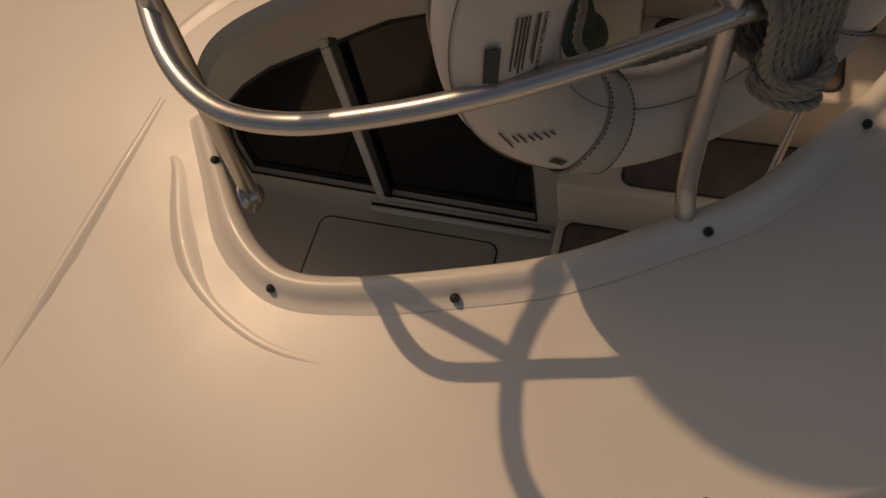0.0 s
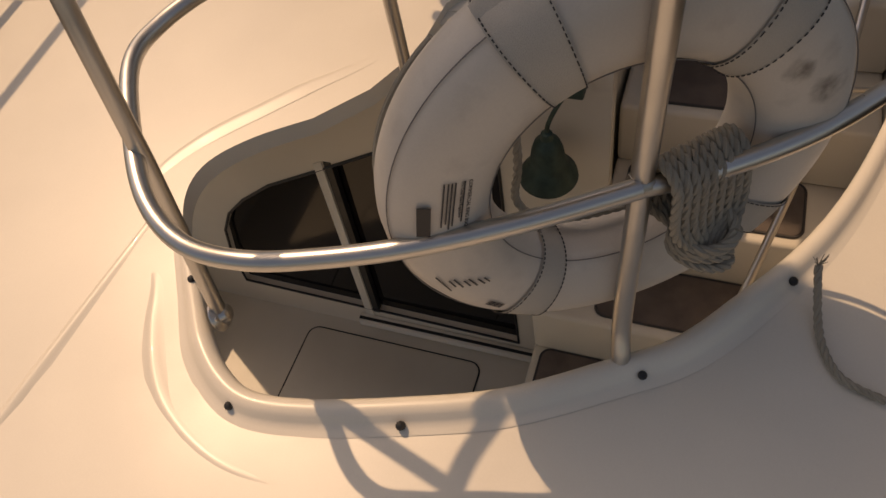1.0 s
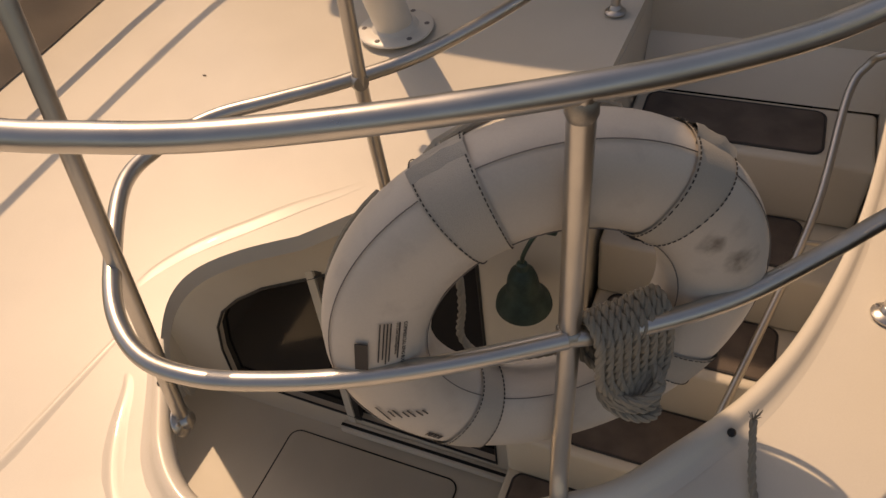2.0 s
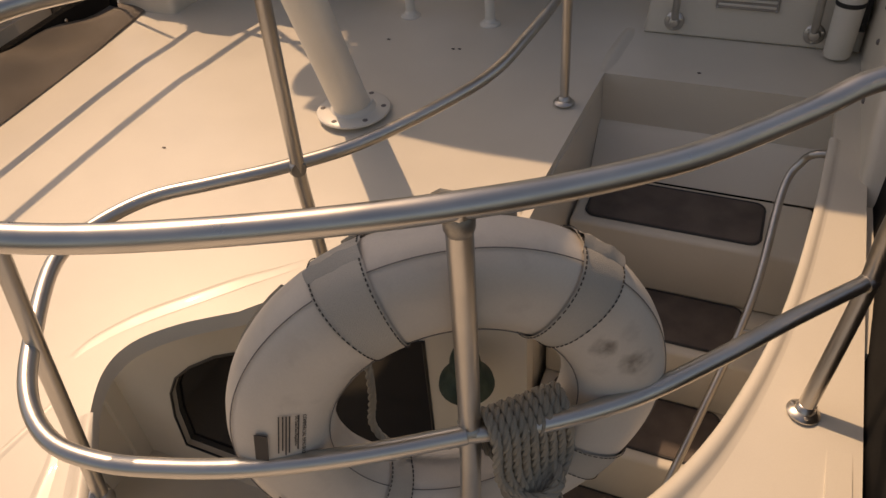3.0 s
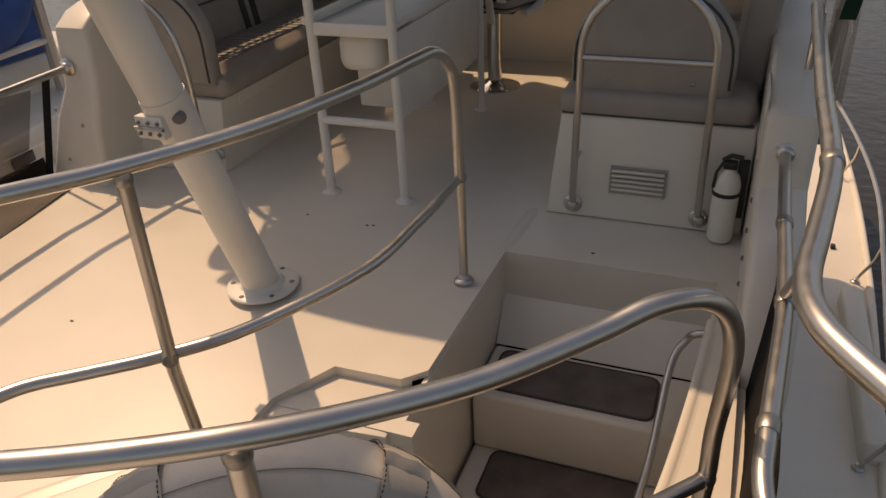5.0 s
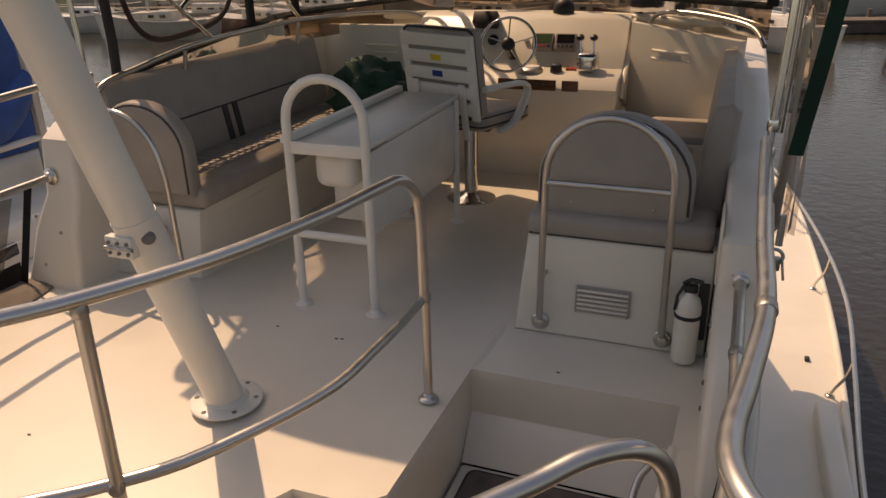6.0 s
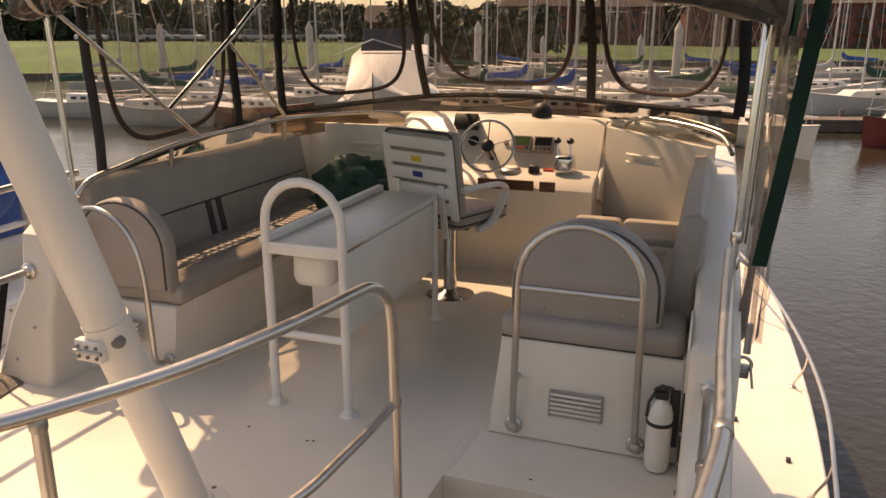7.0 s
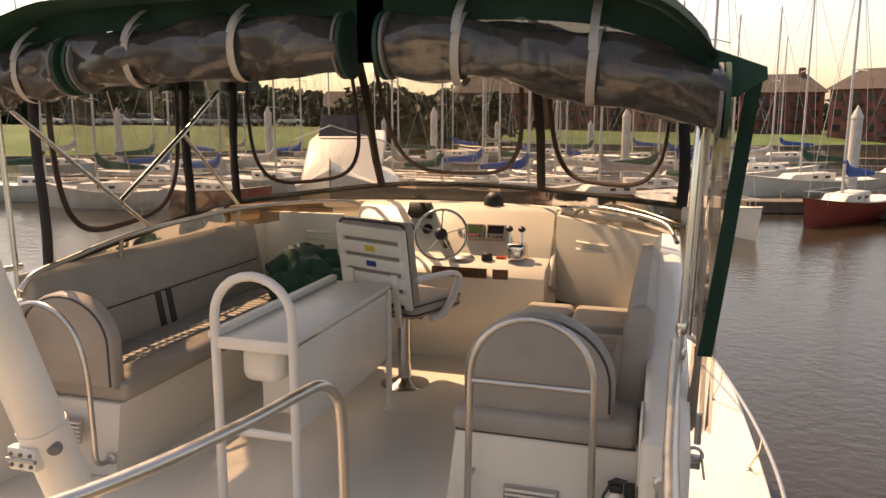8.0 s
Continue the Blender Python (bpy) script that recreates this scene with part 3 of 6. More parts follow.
def ring_band(deg, half=6.8):
    """A webbing band round the ring's section with stitched borders."""
    bm = bmesh.new()
    v = []
    for i in range(7):
        d = deg - half + half * 2 * i / 6
        v.append([bm.verts.new(on_ring(d, (BT * 1.0 * math.copysign(abs(math.cos(p)) ** 0.86, math.cos(p))) + 0.004 * math.cos(p), (BT * 0.80 * math.copysign(abs(math.sin(p)) ** 0.86, math.sin(p))) + 0.004 * math.sin(p))) for p in [2 * math.pi * k / SEC for k in range(SEC)]])
    for r0, r1 in zip(v, v[1:]):
        for k in range(SEC):
            bm.faces.new((r0[k], r0[(k + 1) % SEC], r1[(k + 1) % SEC], r1[k]))
    band = part("band", bm, WEB, buoy, "cream webbing band")
    for e in (-half + 0.6, half - 0.6):
        bm = bmesh.new()
        for k in range(0, 120):
            if k % 2:
                continue
            seg = []
            for q in (k, k + 1.15):
                p = 2 * math.pi * q / 120
                seg.append(on_ring(deg + e, (BT * math.copysign(abs(math.cos(p)) ** 0.86, math.cos(p))) + 0.0055 * math.cos(p), (BT * 0.80 * math.copysign(abs(math.sin(p)) ** 0.86, math.sin(p))) + 0.0055 * math.sin(p)))
            tube(bm, seg, 0.0011, sides=4)
        part("stitching", bm, INK, band, "dark stitching")
    # the grab line's padded loop on the outside of the band
    bm = bmesh.new()
    for i in range(7):
        d = deg - half * 0.98 + half * 1.96 * i / 6
        v.append([bm.verts.new(on_ring(d, BT * (1.0 - 0.12 * abs(q)) + 0.013 * (1 - q * q) + 0.002 * math.sin(i * 2.0 + q * 4), BT * 0.36 * q)) for q in (-1, -0.75, -0.5, -0.25, 0, 0.25, 0.5, 0.75, 1)])
    for r0, r1 in zip(v[-7:], v[-6:]):
        for k in range(8):
            bm.faces.new((r0[k], r0[k + 1], r1[k + 1], r1[k]))
    part("loop", bm, WEB, band, "worn cream webbing loop")


for d in (131, 67, 218, 303):
    ring_band(d)
cords = empty("loose_cord", "loose pale cord looped through the ring buoy", "rope", at=(-0.14, 0.78, 0.3))
# grab line held by the bands
bm = bmesh.new()
for a0, a1 in ((68, 112), (132, 228), (248, 292), (-48, 48)):
    tube(bm, [on_ring(a0 + (a1 - a0) * k / 20, BT * 0.72 + 0.012 * math.sin(math.pi * k / 20), -BT * 0.70) for k in range(21)], 0.006, sides=8)
part("grab_line", bm, ROPE, buoy, "cream twisted grab line")

# ---- mast ----
mast = empty("mast", "white painted mast leaning aft with hinge and flange", "mast", at=(-0.965, 2.15, 0))
MB, MD = Vector((-0.965, 2.15, 0)), Vector((-0.045, -0.30, 1)).normalized()
part("pole", tubes([MB + MD * t for t in (0.0, 0.4, 0.8, 1.6, 2.2, 2.55)], 0.068, sides=28), WHITE, mast)
bm = lathes([(0.135, 0.0), (0.135, 0.006), (0.128, 0.011), (0.085, 0.013), (0.074, 0.03), (0.068, 0.032)], 36, aim(MB, (0, 0, 1)))
part("base_flange", bm, WHITE, mast)
for k in range(6):
    a = radians(60 * k + 20)
    part("bolt", lathes([(0.010, 0.006), (0.010, 0.009), (0.006, 0.011)], 8, Matrix.Translation(MB + Vector((0.112 * math.cos(a), 0.112 * math.sin(a), 0.004)))), WEB_D, mast)
HB = MB + MD * 0.76
part("hinge_collar", tubes([HB - MD * 0.02, HB + MD * 0.1], 0.071, sides=28), WHITE, mast)
part("hinge", boxes((-0.05, -0.02, -0.035), (0.05, 0.012, 0.035), 0.004, 2, Matrix.Translation(HB + Vector((-0.02, -0.075, 0.01)))), WHITE, mast, "small white hinge with dark bolts")
for k in range(6):
    part("hinge_bolt", lathes([(0.006, 0), (0.006, 0.006), (0.003, 0.008)], 8, aim(HB + Vector((-0.055 + 0.035 * (k % 3), -0.095, -0.008 + 0.034 * (k // 3))), (0, -1, 0))), WEB_D, mast)
part("hinge_pin", tubes([HB + Vector((-0.072, -0.098, 0.009)), HB + Vector((0.034, -0.098, 0.009))], 0.006, sides=10), DULL, mast)

part("pivot_bolt", lathes([(0.022, 0.0), (0.022, 0.006), (0.012, 0.010), (0.012, 0.016), (0.004, 0.017)], 16, aim(HB + Vector((0.055, -0.045, 0.035)), (0.75, -0.65, 0))), WEB_D, mast, "dark pivot bolt")
part("radar_bracket", boxes((-0.16, -0.06, -0.02), (0.16, 0.2, 0.0), 0.01, 2, Matrix.Translation((-1.05, 1.46, 2.22))), WHITE, mast)
part("radar_dome", lathes([(0.20, 0.0), (0.31, 0.02), (0.335, 0.07), (0.335, 0.12), (0.30, 0.19), (0.18, 0.235), (0.03, 0.245)], 40, Matrix.Translation((-1.14, 1.46, 2.22))), WHITE, mast, "round white radar dome")

# ---- flybridge cockpit: shell ----
bm = prisms([(-2.58, 2.68, -0.4), (-2.58, 2.70, 0.0), (-2.58, 2.74, 0.30), (-2.58, 2.80, 0.47), (-2.58, 2.83, 0.74), (-2.58, 2.92, 0.80), (-2.58, 3.3, 0.90), (-2.58, 5.3, 0.96), (-2.58, 5.7, 0.96), (-2.58, 5.7, -0.4)], (0.36, 0, 0), 0.035, 4)
for v in bm.verts:
    if v.co.x < -2.45:
        v.co.x += 0.32 * min(0.5, max(0.0, v.co.z))
thing("coaming_left", bm, GEL, "tall cream fibreglass coaming on the port side", "coaming", kind="structure")
for x, y, z in ((-2.47, 2.76, 0.36), (-2.43, 2.72, 0.12), (-2.30, 2.735, 0.30)):
    thing("screw", lathes([(0.010, 0), (0.010, 0.004), (0.006, 0.008)], 10, aim((x, y, z), (0, -1, 0.1))), DULL, "weathered snap stud on the port coaming end", "stud", "coaming studs")
thing("coaming_right", prisms([(0.71, 2.15, -0.05), (0.71, 2.35, 0.20), (0.71, 2.74, 0.36), (0.71, 2.78, 0.60), (0.71, 3.2, 0.72), (0.71, 5.3, 0.90), (0.71, 5.9, 0.92), (0.71, 5.9, -0.4), (0.71, 2.15, -0.4)], (0.17, 0, 0), 0.03, 3), GEL, "cream fibreglass coaming on the starboard side", "coaming", kind="structure")
front = [(-2.40, 5.15), (-2.05, 5.55), (-1.5, 5.85), (-0.8, 5.95), (-0.15, 5.85), (0.4, 5.55), (0.75, 5.25)]
bm = sheet([[Vector((p.x, p.y, z)) for p in spline([(x, y, 0) for x, y in front], 5)] for z in (-0.4, 1.045)])
thing("coaming_front", thicken(bm, 0.05), GEL, "curved cream fibreglass front coaming of the flybridge", "coaming", kind="structure")
thing("trim", tubes([(p.x, p.y, 1.05) for p in spline([(x, y, 0) for x, y in front], 5)], 0.03, sides=10), GEL, "rounded cream cap on the front coaming", "trim", kind="structure")

# helm console
console = empty("helm_console", "cream fibreglass helm console with gauges and wooden switch panel", "console", at=(-0.7, 5.4, 0))
part("body", prisms([(-1.55, 5.90, 0.0), (-1.55, 5.28, 0.0), (-1.55, 5.20, 0.30), (-1.55, 5.16, 0.65), (-1.55, 5.22, 0.71), (-1.55, 5.42, 0.75), (-1.55, 5.64, 1.045), (-1.55, 5.74, 1.075), (-1.55, 5.90, 1.07)], (1.55, 0, 0), 0.015, 2), GEL, console)
# cheek of the console
part("cheek", prisms([(0.0, 5.80, 0.40), (0.0, 5.30, 0.58), (0.0, 5.30, 0.67), (0.0, 5.50, 0.80), (0.0, 5.66, 1.04), (0.0, 5.80, 1.06)], (0.03, 0, 0), 0.008), GEL, console)
SLOPE = Vector((0, -0.80, 0.55)).normalized()


def dash(x, t, up=0.0):
    """A place on the console's sloping face: x across, t from 0 (bottom) to 1 (top)."""
    return Vector((x, 5.42 + 0.21 * t, 0.75 + 0.28 * t)) + Vector((0, -0.83, 0.55)) * up


def dash_pose(x, t, up=0.0):
    up_v = Vector((0, 0.2, 0.3)).normalized()
    out = Vector((0, -0.3, 0.2)).normalized()
    right = Vector((1, 0, 0))
    return Matrix.Translation(dash(x, t, up)) @ Matrix((right, up_v, out)).transposed().to_4x4()


for x, screen in ((-0.575, SCREEN), (-0.415, DARK_WIN)):
    unit = part("instrument", boxes((-0.075, -0.06, 0.0), (0.075, 0.06, 0.05), 0.008, 2, dash_pose(x, 0.50)), GREY_CLOTH, console, "grey electronic display unit")
    part("screen", boxes((-0.06, -0.015, 0.05), (0.06, 0.048, 0.053), 0.0, 2, dash_pose(x, 0.50)), screen, unit)
    for k in range(4):
        part("button", boxes((-0.052 + 0.03 * k, -0.048, 0.05), (-0.034 + 0.03 * k, -0.03, 0.056), 0.002, 1, dash_pose(x, 0.50)), RED if k < 3 and x < -0.5 else BLACK, unit)
gauge = part("compass", lathes([(0.085, 0.0), (0.085, 0.02), (0.07, 0.035), (0.055, 0.037)], 26, Matrix.Translation((-0.62, 5.33, 0.725))), DULL, console, "round compass with steel bezel")
part("dial", lathes([(0.062, 0.036), (0.062, 0.040), (0.02, 0.041)], 26, Matrix.Translation((-0.62, 5.33, 0.725))), WHITE, gauge)
part("knob", lathes([(0.04, 0), (0.042, 0.02), (0.036, 0.05), (0.012, 0.06)], 18, Matrix.Translation((-0.44, 5.33, 0.73))), BLACK, console, "black rotary knob")
part("label_plate", boxes((-0.38, 5.36, 0.738), (-0.30, 5.43, 0.752)), RED, console, "red warning plate")
throttle = part("throttle", boxes((-0.07, -0.07, 0), (0.07, 0.07, 0.13), 0.03, 3, Matrix.Translation((-0.23, 5.36, 0.735))), CHROME, console, "chrome throttle box with black knobs")
for dx in (-0.28, -0.19):
    part("lever", tubes([(dx, 5.36, 0.85), (dx - 0.01, 5.38, 0.94)], 0.007), CHROME, throttle)
    part("knob", lathes([(0.01, -0.02), (0.026, -0.008), (0.026, 0.010), (0.01, 0.024)], 14, Matrix.Translation((dx - 0.012, 5.385, 0.955))), BLACK, throttle)
switch = part("switch_panel", boxes((-0.80, 5.150, 0.635), (-0.40, 5.158, 0.705), 0.002, 1), WOOD, console, "varnished wooden switch panel")
part("switch_panel", boxes((-0.36, 5.150, 0.635), (-0.25, 5.158, 0.705), 0.002, 1), WOOD, console)
for k in range(11):
    part("toggle", tubes([(-0.775 + 0.036 * k, 5.15, 0.665), (-0.775 + 0.036 * k, 5.13, 0.68)], 0.006, sides=8), BLACK, switch)
for x, r in ((-0.95, 0.04), (-1.1, 0.04), (-0.70, 0.018)):
    part("gauge", lathes([(r, 0), (r, 0.012), (r * 0.85, 0.016), (r * 0.3, 0.016)], 18, dash_pose(x, 0.55)), BLACK if r > 0.03 else DULL, console)
part("radio", boxes((-0.09, -0.05, 0), (0.09, 0.05, 0.09), 0.01, 2, dash_pose(-1.02, 0.95)), BLACK, console, "black radio on the dash")
part("compass_dome", lathes([(0.075, 0.0), (0.078, 0.03), (0.068, 0.07), (0.04, 0.10), (0.01, 0.11)], 22, Matrix.Translation((-0.50, 5.80, 1.07))), BLACK, console, "black compass dome")

wheel = empty("steering_wheel", "chrome steering wheel with black hub", "steering wheel", at=(-0.75, 5.2, 0.92))
WC, WN = Vector((-0.75, 5.22, 0.92)), Vector((0.12, -0.90, 0.42)).normalized()
wm = aim(WC, WN)
part("rim", tubes([wm @ Vector((0.185 * math.cos(2 * math.pi * k / 40), 0.185 * math.sin(2 * math.pi * k / 40), 0)) for k in range(40)], 0.010, closed=True, sides=10), CHROME, wheel)
part("hub", lathes([(0.045, -0.03), (0.045, 0.015), (0.03, 0.028), (0.01, 0.03)], 20, wm), BLACK, wheel)
for k in range(5):
    a = 2 * math.pi * k / 5 + 0.3
    part("spoke", tubes([wm @ Vector((0.03 * math.cos(a), 0.03 * math.sin(a), 0)), wm @ Vector((0.183 * math.cos(a), 0.183 * math.sin(a), 0))], 0.005, sides=8), CHROME, wheel)
part("shaft", tubes([WC, WC - WN * 0.30], 0.03), BLACK, wheel)

# helm chair
chair = empty("helm_chair", "white slatted helm chair with cushions on chrome pedestal", "chair", at=(-0.83, 4.66, 0))
part("foot", lathes([(0.16, 0.0), (0.16, 0.008), (0.13, 0.02), (0.07, 0.035), (0.05, 0.05)], 30, Matrix.Translation((-0.83, 4.66, 0))), CHROME, chair)
part("pedestal", tubes([(-0.83, 4.66, 0.03), (-0.83, 4.66, 0.50)], 0.045, sides=22), CHROME, chair)
part("seat_plate", boxes((-1.0, 4.50, 0.49), (-0.66, 4.84, 0.53), 0.01), BLACK, chair)
CM = Matrix.Translation((-0.815, 4.66, -0.02)) @ pose(0, 0, 0, 0, 0, -22)
cushion = part("seat_cushion", boxes((-0.25, -0.22, 0.53), (0.25, 0.27, 0.64), 0.045, 4, CM), VINYL, chair)
part("piping", tubes([CM @ q for q in rounded(-0.25, -0.22, 0.25, 0.27, 0.05, 0.565)], 0.006, sides=6, closed=True), VINYL_D, cushion)
part("piping", tubes([CM @ q for q in rounded(-0.25, -0.22, 0.25, 0.27, 0.05, 0.62)], 0.006, sides=6, closed=True), VINYL_D, cushion)
CB = CM @ Matrix.Translation((0, -0.24, 0.62)) @ pose(0, 0, 0, 8, 0, 0)
for k in range(5):
    part("slat", boxes((-0.27, -0.045, 0.03 + 0.098 * k), (0.27, -0.02, 0.105 + 0.098 * k), 0.008, 2, CB), WHITE, chair)
for sx in (-0.255, 0.255):
    part("back_frame", boxes((sx - 0.03, -0.04, -0.0), (sx + 0.03, -0.016, 0.50), 0.010, 2, CB), WHITE, chair)
    part("bracket", boxes((sx * 0.72 - 0.025, -0.058, -0.12), (sx * 0.72 + 0.025, -0.044, 0.22), 0.005, 2, CB), WHITE, chair)
    arm = part("armrest", tubes([CM @ Vector(q) for q in spline([(sx * 1.12, -0.24, 0.80), (sx * 1.15, -0.04, 0.80), (sx * 1.15, 0.13, 0.785), (sx * 1.14, 0.17, 0.72), (sx * 1.08, 0.06, 0.56), (sx * 1.0, -0.06, 0.52)], 5)], 0.022, sides=10, flat=(1.3, 0.8)), WHITE, chair)
pad = part("back_cushion", boxes((-0.27, -0.015, 0.0), (0.27, 0.08, 0.52), 0.03, 3, CB), VINYL, chair)
part("piping", tubes([CB @ Vector((q.x, -0.012, q.y)) for q in rounded(-0.275, -0.0, 0.275, 0.525, 0.05, 0)], 0.008, sides=6, closed=True), VINYL_D, pad)
part("sticker", boxes((-0.04, -0.0475, 0.345), (0.04, -0.0455, 0.38), 0, 1, CB), YELLOW, chair, "small yellow sticker")
part("sticker", boxes((-0.04, -0.0475, 0.25), (0.04, -0.0455, 0.285), 0, 1, CB), BLUE, chair, "small blue badge")

# table unit with ladder-shaped end frame
table = empty("serving_table", "white fibreglass table unit on a tubular frame", "table", at=(-0.93, 3.5, 0))
LX0, LX1, LY = -1.10, -0.725, 2.955
arch = [(LX0, LY, 0.0), (LX0, LY, 0.78)] + [(-0.9125 - 0.1875 * math.cos(math.pi * k / 12), LY, 0.88 + 0.185 * math.sin(math.pi * k / 12)) for k in range(13)] + [(LX1, LY, 0.78), (LX1, LY, 0.0)]
part("end_frame", tubes(arch, 0.021, sides=14), WHITE, table)
part("rung", tubes([(LX0, LY, 0.36), (LX1, LY, 0.36)], 0.019), WHITE, table)
part("rung", boxes((LX0, LY - 0.012, 0.735), (LX1, LY + 0.012, 0.79), 0.006), WHITE, table)
for x, y in ((LX0, LY), (LX1, LY)):
    flange((x, y, 0), (0, 0, 1), 0.045, WHITE, table)
part("tabletop", boxes((-1.14, 2.98, 0.735), (-0.77, 4.26, 0.765), 0.010), WHITE, table)
part("top_edge", boxes((-1.16, 2.98, 0.765), (-1.115, 4.26, 0.80), 0.008), WHITE, table)
part("cabinet", boxes((-1.10, 3.32, 0.30), (-0.79, 4.24, 0.735), 0.012), WHITE, table)
part("side_panel", boxes((-0.788, 3.06, 0.33), (-0.778, 4.20, 0.72), 0.004), WHITE, table)
part("basin", boxes((-1.03, 3.02, 0.56), (-0.83, 3.25, 0.735), 0.05, 3), WHITE, table, "white plastic basin under the top")
part("leg", tubes([(-0.775, 4.22, 0.0), (-0.775, 4.22, 0.74)], 0.019), WHITE, table)
part("leg", tubes([(-1.11, 4.22, 0.0), (-1.11, 4.22, 0.74)], 0.019), WHITE, table)
for x in (-0.775, -1.11):
    flange((x, 4.22, 0), (0, 0, 1), 0.045, WHITE, table)

# port settee
settee = empty("settee", "grey vinyl bench settee with dark stripes along port side", "bench", at=(-2.0, 4.1, 0))
part("base", prisms([(-1.74, 3.02, 0.0), (-1.72, 3.06, 0.36), (-2.28, 3.06, 0.36), (-2.28, 2.95, 0.0)], (0, 2.2, 0), 0.012), GEL, settee)
part("base_lip", boxes((-1.735, 3.2, 0.30), (-1.715, 5.2, 0.375), 0.005), GEL, settee)
part("seat_cushion", boxes((-2.27, 3.06, 0.362), (-1.68, 5.15, 0.48), 0.045, 4), VINYL, settee)
bk = part("back_cushion", prisms([(-2.13, 3.08, 0.46), (-2.21, 3.08, 0.93), (-2.25, 3.08, 0.97), (-2.30, 3.08, 0.96), (-2.29, 3.08, 0.46)], (0, 2.1, 0), 0.02, 3), VINYL, settee)
part("stripe", tubes([(-2.163, 3.25, 0.69), (-2.163, 5.1, 0.69)], 0.005, sides=6), VINYL_D, bk)
for y in (3.93, 4.03):
    part("stripe", prisms([(-2.127, y, 0.48), (-2.163, y, 0.69), (-2.17, y, 0.69), (-2.134, y, 0.48)], (0, 0.05, 0)), VINYL_D, bk)
part("seat_inlay", boxes((-2.12, 3.35, 0.4795), (-1.84, 5.0, 0.484), 0.002, 1), VINYL, settee)
for k in range(26):
    part("seat_rib", tubes([(-2.12, 3.38 + 0.062 * k, 0.484), (-1.84, 3.38 + 0.062 * k, 0.484)], 0.006, sides=6), VINYL, settee)


def arch_end(cx, y, w, z0, h, t, mat, name, parent):
    """An upholstered end with a round top."""
    out = [Vector((cx - w, y, z0)), Vector((cx - w, y, h - w * 0.9))]
    out += [Vector((cx - w * math.cos(math.pi * k / 14), y, h - w * 0.9 + w * 0.9 * math.sin(math.pi * k / 14))) for k in range(1, 14)]
    out += [Vector((cx + w, y, h - w * 0.9)), Vector((cx + w, y, z0))]
    return part(name, prisms(out, (0, t, 0), 0.03, 3), mat, parent)


def arch_piping(cx, y, w, z0, h, parent):
    pts = [(cx - w, y, z0), (cx - w, y, h - w * 0.9)] + [(cx - w * math.cos(math.pi * k / 18), y, h - w * 0.9 + w * 0.9 * math.sin(math.pi * k / 18)) for k in range(1, 18)] + [(cx + w, y, h - w * 0.9), (cx + w, y, z0)]
    part("piping", tubes(pts, 0.006, sides=6), VINYL_D, parent)


e1 = arch_end(-1.99, 3.02, 0.27, 0.44, 0.90, 0.10, VINYL, "end_cushion", settee)
arch_piping(-1.99, 3.024, 0.252, 0.46, 0.883, e1)
grab = empty("grab_rail", "bent stainless grab rail behind the settee end", "handrail", at=(-2.0, 2.98, 0))
part("bar", tubes(spline([(-2.28, 3.0, 0.10), (-2.29, 2.90, 0.13), (-2.30, 2.90, 0.35), (-2.29, 2.90, 0.58), (-2.22, 2.90, 0.78), (-2.02, 2.90, 0.88), (-1.84, 2.90, 0.80), (-1.76, 2.90, 0.60), (-1.745, 2.90, 0.30), (-1.745, 2.91, 0.13), (-1.75, 3.0, 0.10)], 6), 0.0135), STEEL, grab)
flange((-2.28, 3.01, 0.10), (0, -1, 0), 0.03, STEEL, grab)
flange((-1.75, 3.01, 0.10), (0, -1, 0), 0.03, STEEL, grab)

# starboard companion seat
seat = empty("companion_seat", "grey vinyl companion bench with round-topped back", "bench", at=(0.3, 4.0, 0))
part("base", prisms([(-0.09, 3.02, 0.0), (-0.05, 3.08, 0.44), (0.705, 3.08, 0.44), (0.705, 3.02, 0.0)], (0, 2.1, 0), 0.02, 3), GEL, seat)
part("seat_cushion", boxes((-0.06, 3.07, 0.425), (0.69, 4.40, 0.535), 0.04, 4), VINYL, seat)
part("seat_cushion", boxes((-0.06, 4.405, 0.442), (0.24, 4.93, 0.56), 0.04, 4), VINYL, seat)
part("seat_cushion", boxes((0.245, 4.405, 0.442), (0.69, 4.93, 0.56), 0.04, 4), VINYL, seat)
# flat black plate stands in for the shade inside the seat corner's recess
part("corner_recess", prisms([(0.05, 4.98, 0.446), (0.05, 5.42, 0.446), (0.50, 5.16, 0.446)], (0, 0, 0.006)), BLACK, seat, "black plate painted as shade of the seat corner recess")
part("side_cushion", prisms([(0.575, 3.35, 0.44), (0.61, 3.35, 0.84), (0.635, 3.35, 0.945), (0.70, 3.35, 0.965), (0.735, 3.35, 0.93), (0.70, 3.35, 0.44)], (0, 1.75, 0), 0.025, 3), VINYL, seat)
e2 = arch_end(0.285, 3.12, 0.312, 0.50, 0.95, 0.11, VINYL, "back_cushion", seat)
arch_piping(0.285, 3.124, 0.294, 0.56, 0.932, e2)
arch_piping(0.285, 3.226, 0.294, 0.56, 0.932, e2)
# dark strip painted as the shadow line under the seat cushion
part("seat_gap", boxes((-0.045, 3.075, 0.437), (0.69, 3.085, 0.447), 0.002, 1), VINYL_D, seat)
for x in (0.12, 0.45):
    part("snap", lathes([(0.008, 0), (0.008, 0.004), (0.004, 0.006)], 10, aim((x, 3.119, 0.575), (0, -1, 0))), DULL, e2)
for k in range(20):
    part("seat_rib", tubes([(0.06, 3.42 + 0.045 * k, 0.534), (0.54, 3.42 + 0.045 * k, 0.534)], 0.006, sides=6), VINYL, seat)
